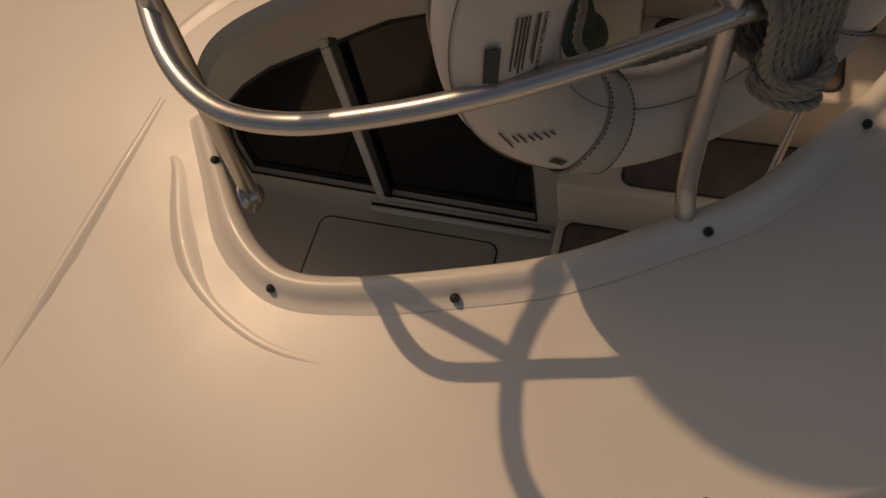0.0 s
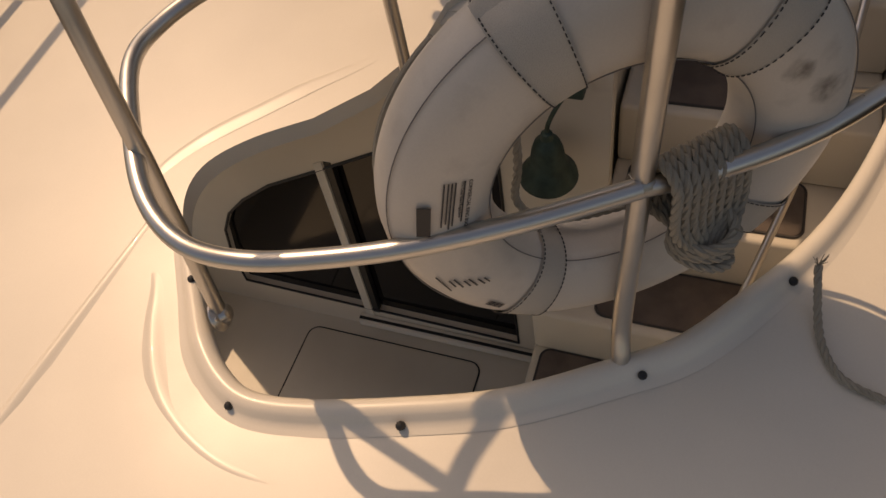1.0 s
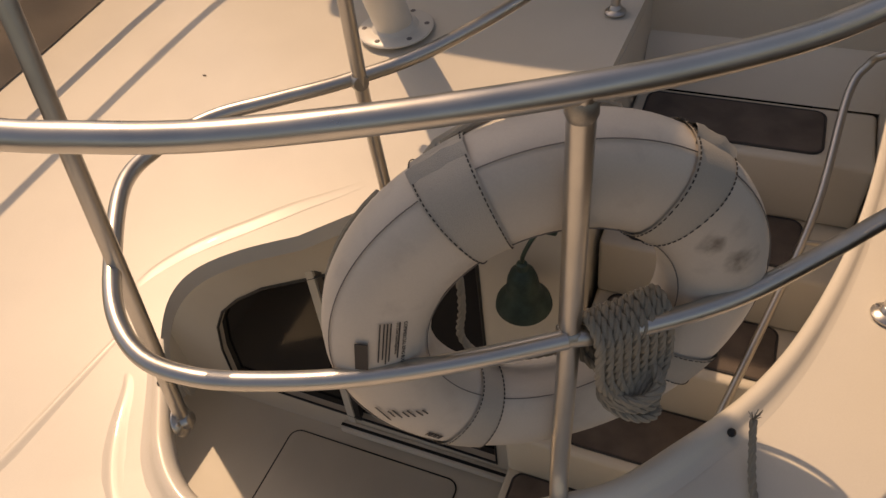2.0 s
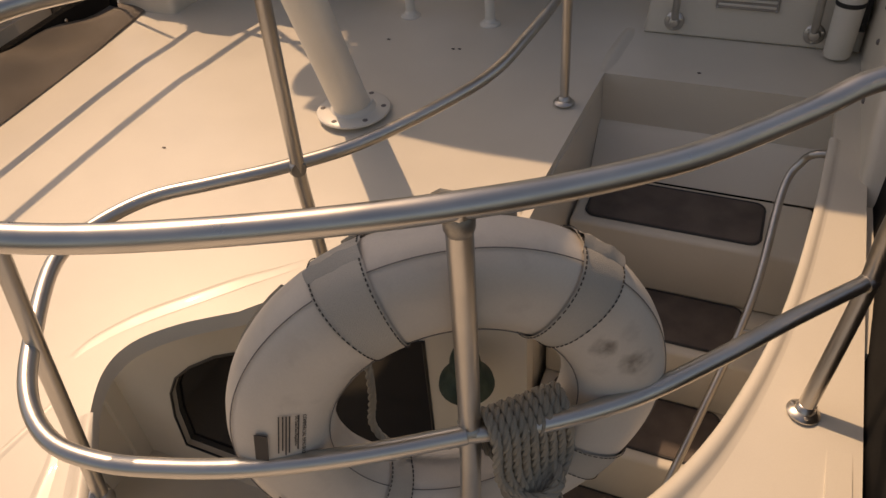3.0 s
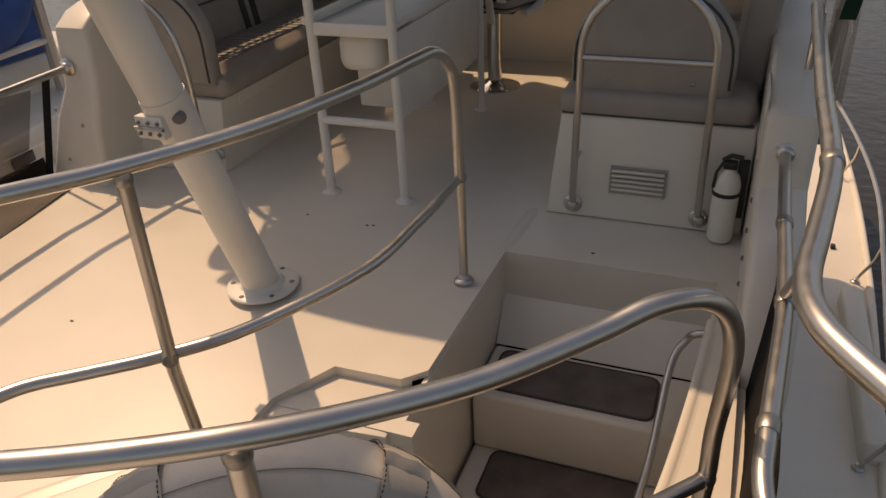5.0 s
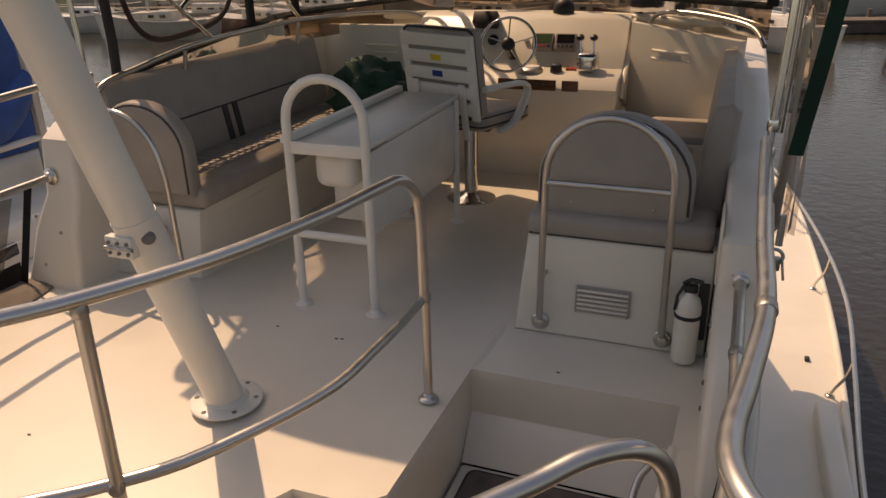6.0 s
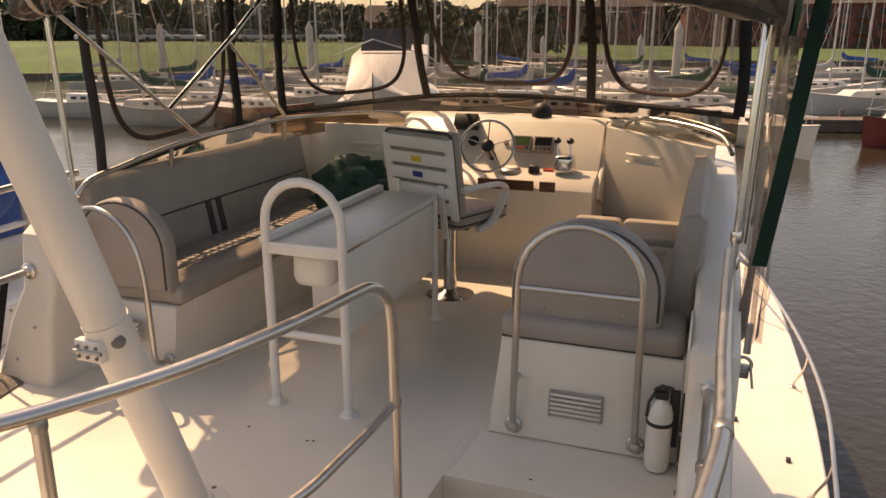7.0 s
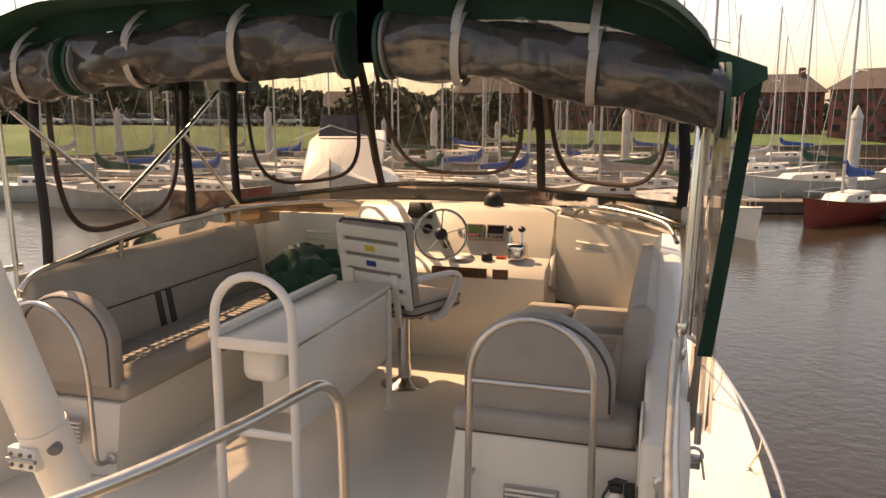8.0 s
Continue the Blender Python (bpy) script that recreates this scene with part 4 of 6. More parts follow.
vent = empty("vent_grille", "cream louvred vent grille on the seat base", "vent", at=(0.285, 3.04, 0.2))


def grille(thing_ob, m, w, h):
    part("frame", boxes((-w / 2, -0.004, -h / 2), (w / 2, 0.006, h / 2), 0.003, 1, m), VINYL, thing_ob)
    for sx in (-1, 1):
        for sz in (-1, 1):
            part("rivet", lathes([(0.005, 0), (0.005, 0.003), (0.002, 0.005)], 8, m @ aim((sx * w * 0.47, -0.016, sz * h * 0.44), (0, -1, 0))), DULL, thing_ob)
    for k in range(5):
        part("slat", boxes((-w / 2 + 0.008, -0.016, -h / 2 + 0.012 + k * h / 5.4), (w / 2 - 0.008, -0.003, -h / 2 + 0.022 + k * h / 5.4), 0.003, 1, m @ pose(0, 0, 0, 12, 0, 0)), GEL, thing_ob)


grille(vent, Matrix.Translation((0.285, 3.036, 0.185)) @ pose(0, 0, 0, -8, 0, 0), 0.225, 0.115)
vent2 = empty("vent_grille", "cream louvred vent grille on the settee base", "vent", at=(-2.0, 2.99, 0.2))
grille(vent2, Matrix.Translation((-2.0, 2.985, 0.23)) @ pose(0, 0, 0, -14, 0, 0), 0.225, 0.115)
arm = empty("seat_handrail", "arched polished steel handrail behind companion seat", "handrail", at=(0.28, 3.0, 0))
AX, AW = 0.282, 0.243
out = [(AX - AW - 0.012, 3.03, 0.055), (AX - AW - 0.008, 2.99, 0.10)] + [(AX - AW, 2.99, 0.72)] + [(AX - AW * math.cos(math.pi * k / 16), 2.99, 0.72 + AW * math.sin(math.pi * k / 16)) for k in range(1, 16)] + [(AX + AW, 2.99, 0.72), (AX + AW + 0.008, 2.99, 0.10), (AX + AW + 0.012, 3.03, 0.055)]
part("bar", tubes(out, 0.0145), STEEL, arm)
part("crossbar", tubes([(AX - AW, 2.99, 0.695), (AX + AW, 2.99, 0.695)], 0.0125), STEEL, arm)
flange((AX - AW - 0.012, 3.025, 0.06), (0, -1, 0.1), 0.038, STEEL, arm)
flange((AX + AW + 0.012, 3.025, 0.06), (0, -1, 0.1), 0.038, STEEL, arm)
for s in (-1, 1):
    part("standoff", tubes([(AX + s * AW, 2.99, 0.28), (AX + s * AW, 3.06, 0.28)], 0.009), STEEL, arm)

# ---- canopy ----
canopy = empty("canopy", "green canvas bimini canopy with clear vinyl curtains", "canopy", at=(-0.75, 4.6, 2.1))
CX, CW = -0.71, 1.60


def top_z(x, y):
    u = (x - CX) / CW
    return 2.21 - 0.03 * u * u - 0.25 * min(1.02, abs(u)) ** 8 + 0.27 * min(1.0, max(0.0, (y - 3.0) / 0.65)) * (1 - 0.35 * u * u) - 0.05 * max(0.0, y - 4.6)


grid = [[Vector((CX + CW * u / 12, y, top_z(CX + CW * u / 12, y) + 0.008 * math.sin(u * 1.7 + y * 3))) for u in [q * 0.5 for q in range(-24, 25)]] for y in (2.82, 3.0, 3.3, 3.8, 4.4, 4.8, 5.2, 5.36, 5.46)]
part("roof_cloth", thicken(sheet(grid), 0.012), GREEN, canopy)


def aft(x, dz=0.0):
    return Vector((x, 3.03, top_z(x, 3.0) + dz))


part("aft_band", prisms([aft(CX + CW * u / 24, -0.002) for u in range(-24, 25)] + [aft(CX + CW * u / 24, -0.115) for u in range(24, -25, -1)], (0, 0.01, 0)), GREEN, canopy, smooth=False)
for sx in (-1, 1):
    part("side_valance", prisms([(CX + sx * CW * 0.985, y, top_z(CX + sx * CW, y) + 0.004) for y in (2.99, 3.3, 3.8, 4.4, 5.0, 5.44)] + [(CX + sx * CW * 0.975, y, z) for y, z in ((5.44, 1.84 if sx > 0 else 1.93), (4.4, 1.80 if sx > 0 else 1.90), (3.02, 1.84))], (0.008 * sx, 0, 0)), GREEN, canopy, smooth=False)


def roll_line(x):
    return Vector((x, 3.0, 2.005 - 0.14 * abs((x - CX) / CW) ** 2.2 - 0.07 * max(0.0, (x + 0.29) / 1.22) ** 2))


def curtain_roll(x0, x1, seed):
    rnd = random.Random(seed)
    n = 28
    line = [roll_line(x0 + (x1 - x0) * k / n) for k in range(n + 1)]
    part("curtain_head", sheet([[aft(p.x, -0.075) + Vector((0, 0.004, 0)) for p in line], [p.lerp(aft(p.x, -0.075), 0.45) + Vector((0, 0.02 + 0.012 * math.sin(p.x * 21), 0)) for p in line], [p + Vector((0, 0.05, 0.03)) for p in line]]), ROLLED, canopy, "clear vinyl curtain head")
    roll = part("curtain_roll", bmesh_roll(line, rnd), ROLLED, canopy, "rolled-up clear vinyl curtain")
    for e in (0, n):
        part("roll_binding", tubes([line[e] + Vector((-0.008 + 0.008 * k, 0, 0)) for k in range(3)], 0.128, sides=24), GREEN, roll)
        part("roll_hem", tubes([line[e] + Vector(((0.022 if e == 0 else -0.022) - 0.006 + 0.006 * k, 0, 0)) for k in range(3)], 0.127, sides=24), WEB_D, roll)
    for f in (0.27, 0.66):
        k = int(n * f)
        c = line[k]
        part("strap", sheet([[c + Vector((w + 0.012 * math.sin(a), math.cos(a) * (0.134 + 0.004 * math.sin(3 * a)), math.sin(a) * 0.134)) for w in (-0.016, 0.016)] for a in [2 * math.pi * q / 24 for q in range(25)]]), WEB, roll)
        part("strap", sheet([[aft(c.x, -0.03) * (1 - g) + (c + Vector((0, -0.115, 0.05))) * g + Vector((w, -0.016 - 0.03 * math.sin(3.14 * g), 0)) for w in (-0.016, 0.016)] for g in (0, 0.25, 0.5, 0.75, 1.0)]), WEB, roll)


def bmesh_roll(line, rnd):
    bm = bmesh.new()
    sides, rows = 30, []
    ph = [rnd.uniform(0, 6.28) for _ in range(6)]
    for i, c in enumerate(line):
        row = []
        for k in range(sides):
            a = 2 * math.pi * k / sides
            r = 0.116 + 0.010 * math.sin(3 * a + ph[0] + i * 0.55) + 0.010 * math.sin(2 * a + ph[1] - i * 0.33) + 0.006 * math.sin(5 * a + ph[2] + i * 0.3) + 0.004 * math.sin(9 * a + ph[3] - i * 1.1) + 0.007 * math.sin(i * 0.7 + ph[4])
            row.append(bm.verts.new(c + Vector((0, math.cos(a) * r, math.sin(a) * r))))
        rows.append(row)
    for r0, r1 in zip(rows, rows[1:]):
        for k in range(sides):
            bm.faces.new((r0[k], r0[(k + 1) % sides], r1[(k + 1) % sides], r1[k]))
    bm.faces.new(rows[0][::-1])
    bm.faces.new(rows[-1])
    return bm


curtain_roll(-2.34, -1.78, 8)
curtain_roll(-1.72, -0.46, 3)
curtain_roll(-0.31, 0.93, 5)
part("centre_valance", thicken(sheet([[aft(x, dz) for x in (-0.44, -0.385, -0.33)] for dz in (0.0, -0.27)]), 0.01), BLACK_CLOTH, canopy)

# window walls of clear vinyl: foot line and head line
FOOT = [(-2.27, 3.27, 0.97), (-2.27, 4.49, 1.09), (-2.27, 5.05, 1.12), (-1.50, 6.02, 1.185), (-0.80, 6.10, 1.20), (-0.16, 6.02, 1.185), (0.86, 5.10, 1.19)]


def head(p):
    x = CX + (p[0] - CX) * 0.99
    y = min(p[1] - 0.02, 5.44)
    return Vector((x, y, top_z(x, y) - 0.02))


segs = [(0, 1), (1, 2), (2, 3), (3, 5), (5, 6)]
for a, b in segs:
    pa, pb = Vector(FOOT[a]), Vector(FOOT[b])
    mid = Vector(FOOT[4]) if (a, b) == (3, 5) else (pa + pb) / 2
    low = spline([pa, mid, pb], 6)
    sway = 0.004 if a == 1 else 0.012
    g = [[p * (1 - f) + head(p) * f + Vector((sway * math.sin(9 * p.y + 5 * f + 3 * p.x), sway * math.sin(7 * p.x + 6 * f), 0)) * math.sin(math.pi * f) for p in low] for f in [k / 6 for k in range(7)]]
    if a < 2:
        # port vinyl is cut in two to shape the sun: upper piece shades the floor, lower strip casts no shadow
        part("window_pane", sheet(g[1:]), CLEAR, canopy)
        pane = part("window_pane_low", sheet(g[:2]), CLEAR, canopy)
    else:
        pane = part("window_pane", sheet(g), CLEAR, canopy)
    pane.visible_shadow = False
    # U-shaped zip of the roll-up window
    if (a, b) != (1, 2):
        inset = 0.12 if a else 0.10
        u = []
        for k in range(25):
            s = math.pi * k / 24
            f = 0.5 - (0.5 - inset) * math.copysign(abs(math.cos(s)) ** 0.55, math.cos(s))
            i = f * (len(low) - 1)
            p = low[int(i)].lerp(low[min(int(i) + 1, len(low) - 1)], i - int(i))
            h = 0.92 - 0.84 * abs(math.sin(s)) ** 0.55
            u.append(p.lerp(head(p), h) + Vector((0.0, -0.012, 0)))
        part("window_zip", tubes(u, 0.018, sides=8, flat=(1.0, 0.6)), BROWN_TRIM, canopy, "dark brown zip")
for k in (0, 1, 2, 3, 5, 6):
    p = Vector(FOOT[k])
    q = head(p)
    part("seam_band", tubes([p.lerp(q, f / 6) + Vector((0.01 * math.sin(f * 1.3 + k), -0.016, 0)) for f in range(7)], 0.034, sides=8, flat=(1.0, 0.3), up=(0, 1, 0)), BLACK_CLOTH, canopy, "dark canvas seam with zip")
foot_line = spline(FOOT, 6)
part("foot_band", tubes([p + Vector((0, 0, 0.0)) for p in foot_line], 0.020, sides=8, flat=(0.4, 1.0)), BLACK_CLOTH, canopy, "dark canvas hem")
shield = part("wind_deflector", sheet([[Vector((p.x, p.y, p.z - d)) for p in foot_line] for d in (0.01, 0.19)]), SMOKE, canopy, "smoked acrylic wind deflector")
shield.visible_shadow = False
for x, y, z in ((-1.22, 6.04, 1.06), (0.02, 5.90, 1.05)):
    part("hold_down_strap", boxes((-0.03, -0.02, -0.16), (0.03, 0.0, 0.03), 0.004, 1, Matrix.Translation((x, y - 0.02, z))), BLACK_CLOTH, canopy)

# canopy frame
cframe = canopy
PX = 0.845
part("aft_post", tubes([(0.83, 3.06, 0.30), (0.83, 3.06, 0.92), (0.855, 3.06, 1.80), (0.86, 3.1, 1.93)], 0.0135), CHROME, cframe)
part("aft_post", tubes([(0.86, 3.11, 0.92), (0.88, 3.11, 1.85)], 0.012), CHROME, cframe)
part("aft_post", tubes([(-2.27, 3.06, 0.85), (-2.30, 3.06, 1.9)], 0.0135), CHROME, cframe)
for z in (0.855, 0.955):
    part("clamp", lathes([(0.019, -0.02), (0.021, -0.012), (0.021, 0.012), (0.019, 0.02)], 16, Matrix.Translation((0.832, 3.06, z))), CHROME, cframe)
part("brace", tubes([(-2.20, 3.03, 1.77), (-2.19, 3.95, 1.09)], 0.0125), CHROME, cframe)
part("brace", tubes([(-2.19, 3.72, 1.26), (-2.18, 4.36, 1.66), (-2.18, 4.72, 1.90)], 0.016), CHROME, cframe)
part("brace", tubes([(-2.19, 4.33, 1.63), (-2.17, 4.92, 1.10)], 0.0125), CHROME, cframe)
part("brace", tubes([(-2.18, 4.63, 1.80), (-2.16, 4.53, 2.03)], 0.0115), CHROME, cframe)

# rails round the cockpit edge
port = empty("port_rail", "polished steel rail along the port coaming", "railing", at=(-2.2, 4.2, 1.0))
PL = [(-2.22, 3.02, 0.90), (-2.21, 3.10, 0.965), (-2.20, 3.30, 1.0), (-2.19, 3.75, 1.06), (-2.18, 4.4, 1.085), (-2.15, 4.95, 1.09), (-1.95, 5.45, 1.085), (-1.70, 5.68, 1.075), (-1.58, 5.74, 1.03), (-1.56, 5.76, 0.98)]
part("bar", tubes(spline(PL, 6), 0.0145), STEEL, port)
for k, (x, y, z) in enumerate(((-2.20, 3.72, 1.05), (-2.17, 4.9, 1.085))):
    part("post", tubes([(x, y, z), (x - 0.02, y, 0.93)], 0.0125), STEEL, port)
stbd = empty("starboard_rail", "polished steel rail on the starboard coaming", "railing", at=(0.5, 5.3, 1.0))
part("bar", tubes(spline([(0.12, 5.62, 1.00), (0.15, 5.60, 1.07), (0.26, 5.52, 1.115), (0.50, 5.36, 1.11), (0.76, 5.14, 1.07), (0.84, 4.9, 0.99)], 6), 0.0145), STEEL, stbd)

# aft side rails, starboard
aside = empty("side_rail", "heavy stainless side rail along the starboard deck edge", "railing", at=(0.8, 2.0, 0))
part("top_rail", tubes(spline([(0.817, 3.048, 0.900), (0.805, 2.613, 0.896), (0.793, 2.117, 0.887), (0.788, 1.721, 0.880), (0.754, 1.443, 0.875), (0.729, 1.274, 0.876), (0.734, 1.156, 0.881), (0.789, 1.046, 0.881), (0.954, 0.824, 0.880), (1.157, 0.622, 0.879)], 6), 0.0205, sides=18), STEEL, aside)
part("mid_rail", tubes(spline([(0.786, 2.758, 0.469), (0.783, 2.482, 0.466), (0.778, 2.246, 0.472), (0.773, 1.829, 0.473), (0.748, 1.490, 0.470), (0.737, 1.352, 0.463), (0.733, 1.272, 0.452), (0.744, 1.202, 0.438), (0.777, 1.136, 0.423), (0.861, 1.042, 0.410), (1.051, 0.842, 0.398)], 6), 0.0195, sides=16), STEEL, aside)
part("post", tubes([(0.773, 1.86, 0.472), (0.765, 1.62, 0.67), (0.752, 1.43, 0.872)], 0.015), STEEL, aside)
for p, q in (((0.778, 2.246, 0.472), (0, 1, 0)), ((0.773, 1.829, 0.473), (0.05, 1, 0)), ((0.740, 1.39, 0.466), (0.1, 1, 0.05)), ((0.788, 1.72, 0.880), (0, 1, 0))):
    part("collar", lathes([(0.021, -0.02), (0.0235, -0.014), (0.0235, 0.014), (0.021, 0.02)], 18, aim(p, q)), DULL, aside)
flange((0.788, 2.775, 0.469), (0, -1, 0), 0.05, STEEL, aside, name="socket")

# lee cloth
bm = sheet([[Vector((0.80 - 0.055 * f - (0.05 * max(0.0, 1 - abs(y - 1.25) / 0.5)) * (1 - f) + 0.012 * math.sin(6 * y + 3 * f), y, 0.40 - 0.50 * f - 0.035 * abs(math.sin(5 * y)) * (1 - f))) for y in [0.9 + 0.06 * k for k in range(29)]] for f in (0, 0.25, 0.5, 0.75, 1.0, 1.7)])
for v in bm.verts:
    if v.co.y > 2.0:
        v.co.z -= 0.25 * (v.co.y - 2.0)
thing("lee_cloth", thicken(bm, 0.004), BLACK_CLOTH, "black mesh lee cloth laced along the starboard rail", "cloth")

# ---- hull and water ----
bow = [(1.15, -2.0), (1.40, 0.5), (1.55, 2.5), (1.62, 3.4), (1.69, 4.5), (1.75, 5.6), (1.78, 7.0), (1.74, 8.6), (1.66, 9.9), (1.45, 11.0), (0.9, 12.2), (0.1, 13.0), (-0.75, 13.4)]
bow_s = spline([(x, y, 0) for x, y in bow], 5)
edge = [(p.x, p.y) for p in bow_s]
mirror = [(-1.5 - x, y) for x, y in edge[::-1]][1:]
ZD = -1.55
CABIN = [(-2.42, 1.55), (0.76, 1.55), (0.76, 5.6), (0.3, 7.0), (-1.8, 7.0), (-2.42, 5.6)]
WELL = [(-2.42, -1.75), (0.76, -1.75)] + CABIN[2:]
bm = fill_with_hole(edge + mirror, WELL, lambda x, y: ZD)
bmesh.ops.recalc_face_normals(bm, faces=bm.faces)
ext = bmesh.ops.extrude_face_region(bm, geom=list(bm.faces))
for v in [g for g in ext["geom"] if isinstance(g, bmesh.types.BMVert)]:
    v.co.z -= 0.12
thing("foredeck", bm, GEL, "cream side deck and foredeck of the boat", "deck", kind="structure")
thing("toe_rail", tubes([Vector((x * 0.99, y, ZD + 0.012)) for x, y in edge], 0.03, sides=10, flat=(0.9, 0.8)), GEL, "rounded cream edge of the side deck", "trim", kind="structure")
bm = sheet([[Vector((-0.75 + (x + 0.75) * s, y - (0.9 - s) * 0.8 * (1 if y > 5 else 0), z)) for x, y in edge + mirror] for z, s in ((ZD - 0.2, 0.985), (-2.4, 0.95), (-3.6, 0.82))])
thing("hull", bm, HULL_WHITE, "white hull of the motor yacht", "hull", kind="structure")
for k in range(6):
    (x0, y0), (x1, y1) = CABIN[k], CABIN[(k + 1) % 6]
    inw = Vector((y0 - y1, x1 - x0, 0)).normalized() * 0.05
    high = -0.06 if k != 3 and k != 2 and k != 4 else -0.30
    if k == 0:
        continue
    thing("wall_cabin_side", prisms([(x0, y0, -2.4), (x1, y1, -2.4), (x1, y1, high), (x0, y0, high)], inw), GEL, "cream cabin side below the flybridge", "wall", kind="structure", smooth=False)
thing("cabin_roof", prisms([(x, y, -0.34) for x, y in ((-2.40, 5.6), (0.74, 5.6), (0.3, 7.0), (-1.8, 7.0))], (0, 0, 0.05), 0.01), GEL, "cream cabin roof ahead of the flybridge", "roof", kind="structure")
bowrail = empty("bow_rail", "slim white-metal bow rail round the side deck", "railing", at=(1.4, 6, ZD))
RAIL_UP = 0.45
RL = spline([(1.45, 1.6, ZD + RAIL_UP), (1.52, 2.8, ZD + RAIL_UP), (1.574, 3.80, ZD + RAIL_UP), (1.609, 4.30, ZD + RAIL_UP), (1.678, 5.08, ZD + RAIL_UP), (1.748, 6.14, ZD + RAIL_UP), (1.700, 7.31, ZD + RAIL_UP), (1.525, 8.67, ZD + RAIL_UP + 0.02), (1.28, 9.9, ZD + RAIL_UP + 0.05), (0.85, 11.2, ZD + RAIL_UP + 0.1), (0.1, 12.4, ZD + RAIL_UP + 0.12)], 6)
part("bar", tubes(RL, 0.016), STEEL, bowrail)
for y in (3.55, 5.49, 7.39, 9.2, 10.8):
    p = min(RL, key=lambda q: abs(q.y - y + 0.22))
    foot = Vector((p.x - 0.055, y, ZD + 0.004))
    part("post", tubes(spline([p, foot.lerp(p, 0.55) + Vector((0.03, 0.03, 0)), foot.lerp(p, 0.2), foot], 4), 0.011), STEEL, bowrail)
    flange(foot, (0, 0, 1), 0.034, STEEL, bowrail)
thing("water", sheet([[Vector((x, y, -3.25)) for x in range(-400, 401, 100)] for y in range(-400, 501, 100)]), WATER, "calm brown marina water with ripples", "water", kind="structure")
for x in (-2.45, 0.76):
    thing("wall_cockpit_side", boxes((x, -1.75, -2.3), (x + 0.04, 1.55, ZD + 0.001)), GEL, "low cream side of the open aft cockpit", "wall", kind="structure")
thing("wall_transom", boxes((-2.42, -1.8, -2.3), (0.76, -1.75, ZD + 0.001)), GEL, "low cream transom of the open aft cockpit", "wall", kind="structure")
thing("bulwark_step", boxes((1.50, 3.6, ZD - 0.05), (1.64, 5.2, ZD + 0.13), 0.03, 3), GEL, "raised cream block on the side deck edge", "trim", kind="structure")
for x, y in ((1.12, 6.5), (1.50, 5.95)):
    thing("cleat_pad", boxes((x, y, ZD), (x + 0.035, y + 0.05, ZD + 0.03), 0.006), BLACK, "small black fitting on the side deck", "fitting")

# ---- things hung on the guard rail ----
def rope_twist(bm, line, r, strands=3, pitch=0.052):
    """A laid rope: strands wound round a line."""
    line = [Vector(q) for q in line]
    for s in range(strands):
        pts, run, side = [], 0.0, None
        for i, q in enumerate(line):
            d = (line[min(i + 1, len(line) - 1)] - line[max(i - 1, 0)]).normalized()
            if side is None:
                side = d.orthogonal().normalized()
            side = (side - d * side.dot(d)).normalized()
            if i:
                run += (q - line[i - 1]).length
            a = 2 * math.pi * (run / pitch + s / strands)
            pts.append(q + (side * math.cos(a) + d.cross(side) * math.sin(a)) * r * 0.50)
        tube(bm, pts, r * 0.56, sides=6)
    return bm


coil = empty("rope_coil", "coiled beige dock rope hung over the mid rail", "rope", at=(0.14, 0.75, 0.4))
rnd = random.Random(4)
RAILD = Vector((0.13, 0.15, -0.03)).normalized()
for k in range(9):
    c = Vector((0.083, 0.762, 0.372)) + RAILD * (0.0165 * k - 0.006)
    out = Vector((0.65, -0.75, 0)).normalized()
    low = Vector((0.146 + 0.0050 * (k - 4), 0.775 + 0.002 * (k - 4), 0.262)) + out * 0.03
    w = rnd.uniform(-0.006, 0.006)
    pts = [low + Vector((0, 0, -0.02)), c + out * 0.046 + Vector((0, 0, -0.075 + w)), c + out * 0.034 + Vector((0, 0, 0.012)), c + Vector((0, 0, 0.034 + w)), c - out * 0.030 + Vector((0, 0, 0.008)), c - out * 0.036 + Vector((0, 0, -0.085)), low - out * 0.045 + Vector((0, 0, -0.02 + w))]
    part("turn", rope_twist(bmesh.new(), spline(pts, 9), 0.0088), ROPE, coil)
for k in range(5):
    z = 0.272 - 0.0165 * k
    pts = [Vector((0.148 + 0.043 * math.cos(a) * (1 + 0.12 * math.sin(k * 2.1)), 0.768 + 0.036 * math.sin(a), z + 0.014 * math.sin(a + k))) for a in [2 * math.pi * q / 36 for q in range(37)]]
    part("wrap", rope_twist(bmesh.new(), pts, 0.0088), ROPE, coil)
tail = empty("rope_tail", "frayed loose end of beige rope lying on deck", "rope", at=(0.42, 0.75, -0.06))
pts = spline([(0.365, 0.93, 0.0), (0.38, 0.86, -0.055), (0.395, 0.80, deck_z(0, 0.8) + 0.01), (0.43, 0.745, deck_z(0, 0.74) + 0.01), (0.50, 0.72, deck_z(0, 0.72) + 0.01)], 9)
part("strand", rope_twist(bmesh.new(), pts, 0.008), ROPE, tail)
bm = bmesh.new()
for k in range(14):
    a = pts[0]
    tube(bm, [a, a + Vector((rnd.uniform(-0.014, 0.014), rnd.uniform(-0.006, 0.014), rnd.uniform(0.01, 0.028)))], 0.0008, sides=4)
part("fray", bm, ROPE, tail)

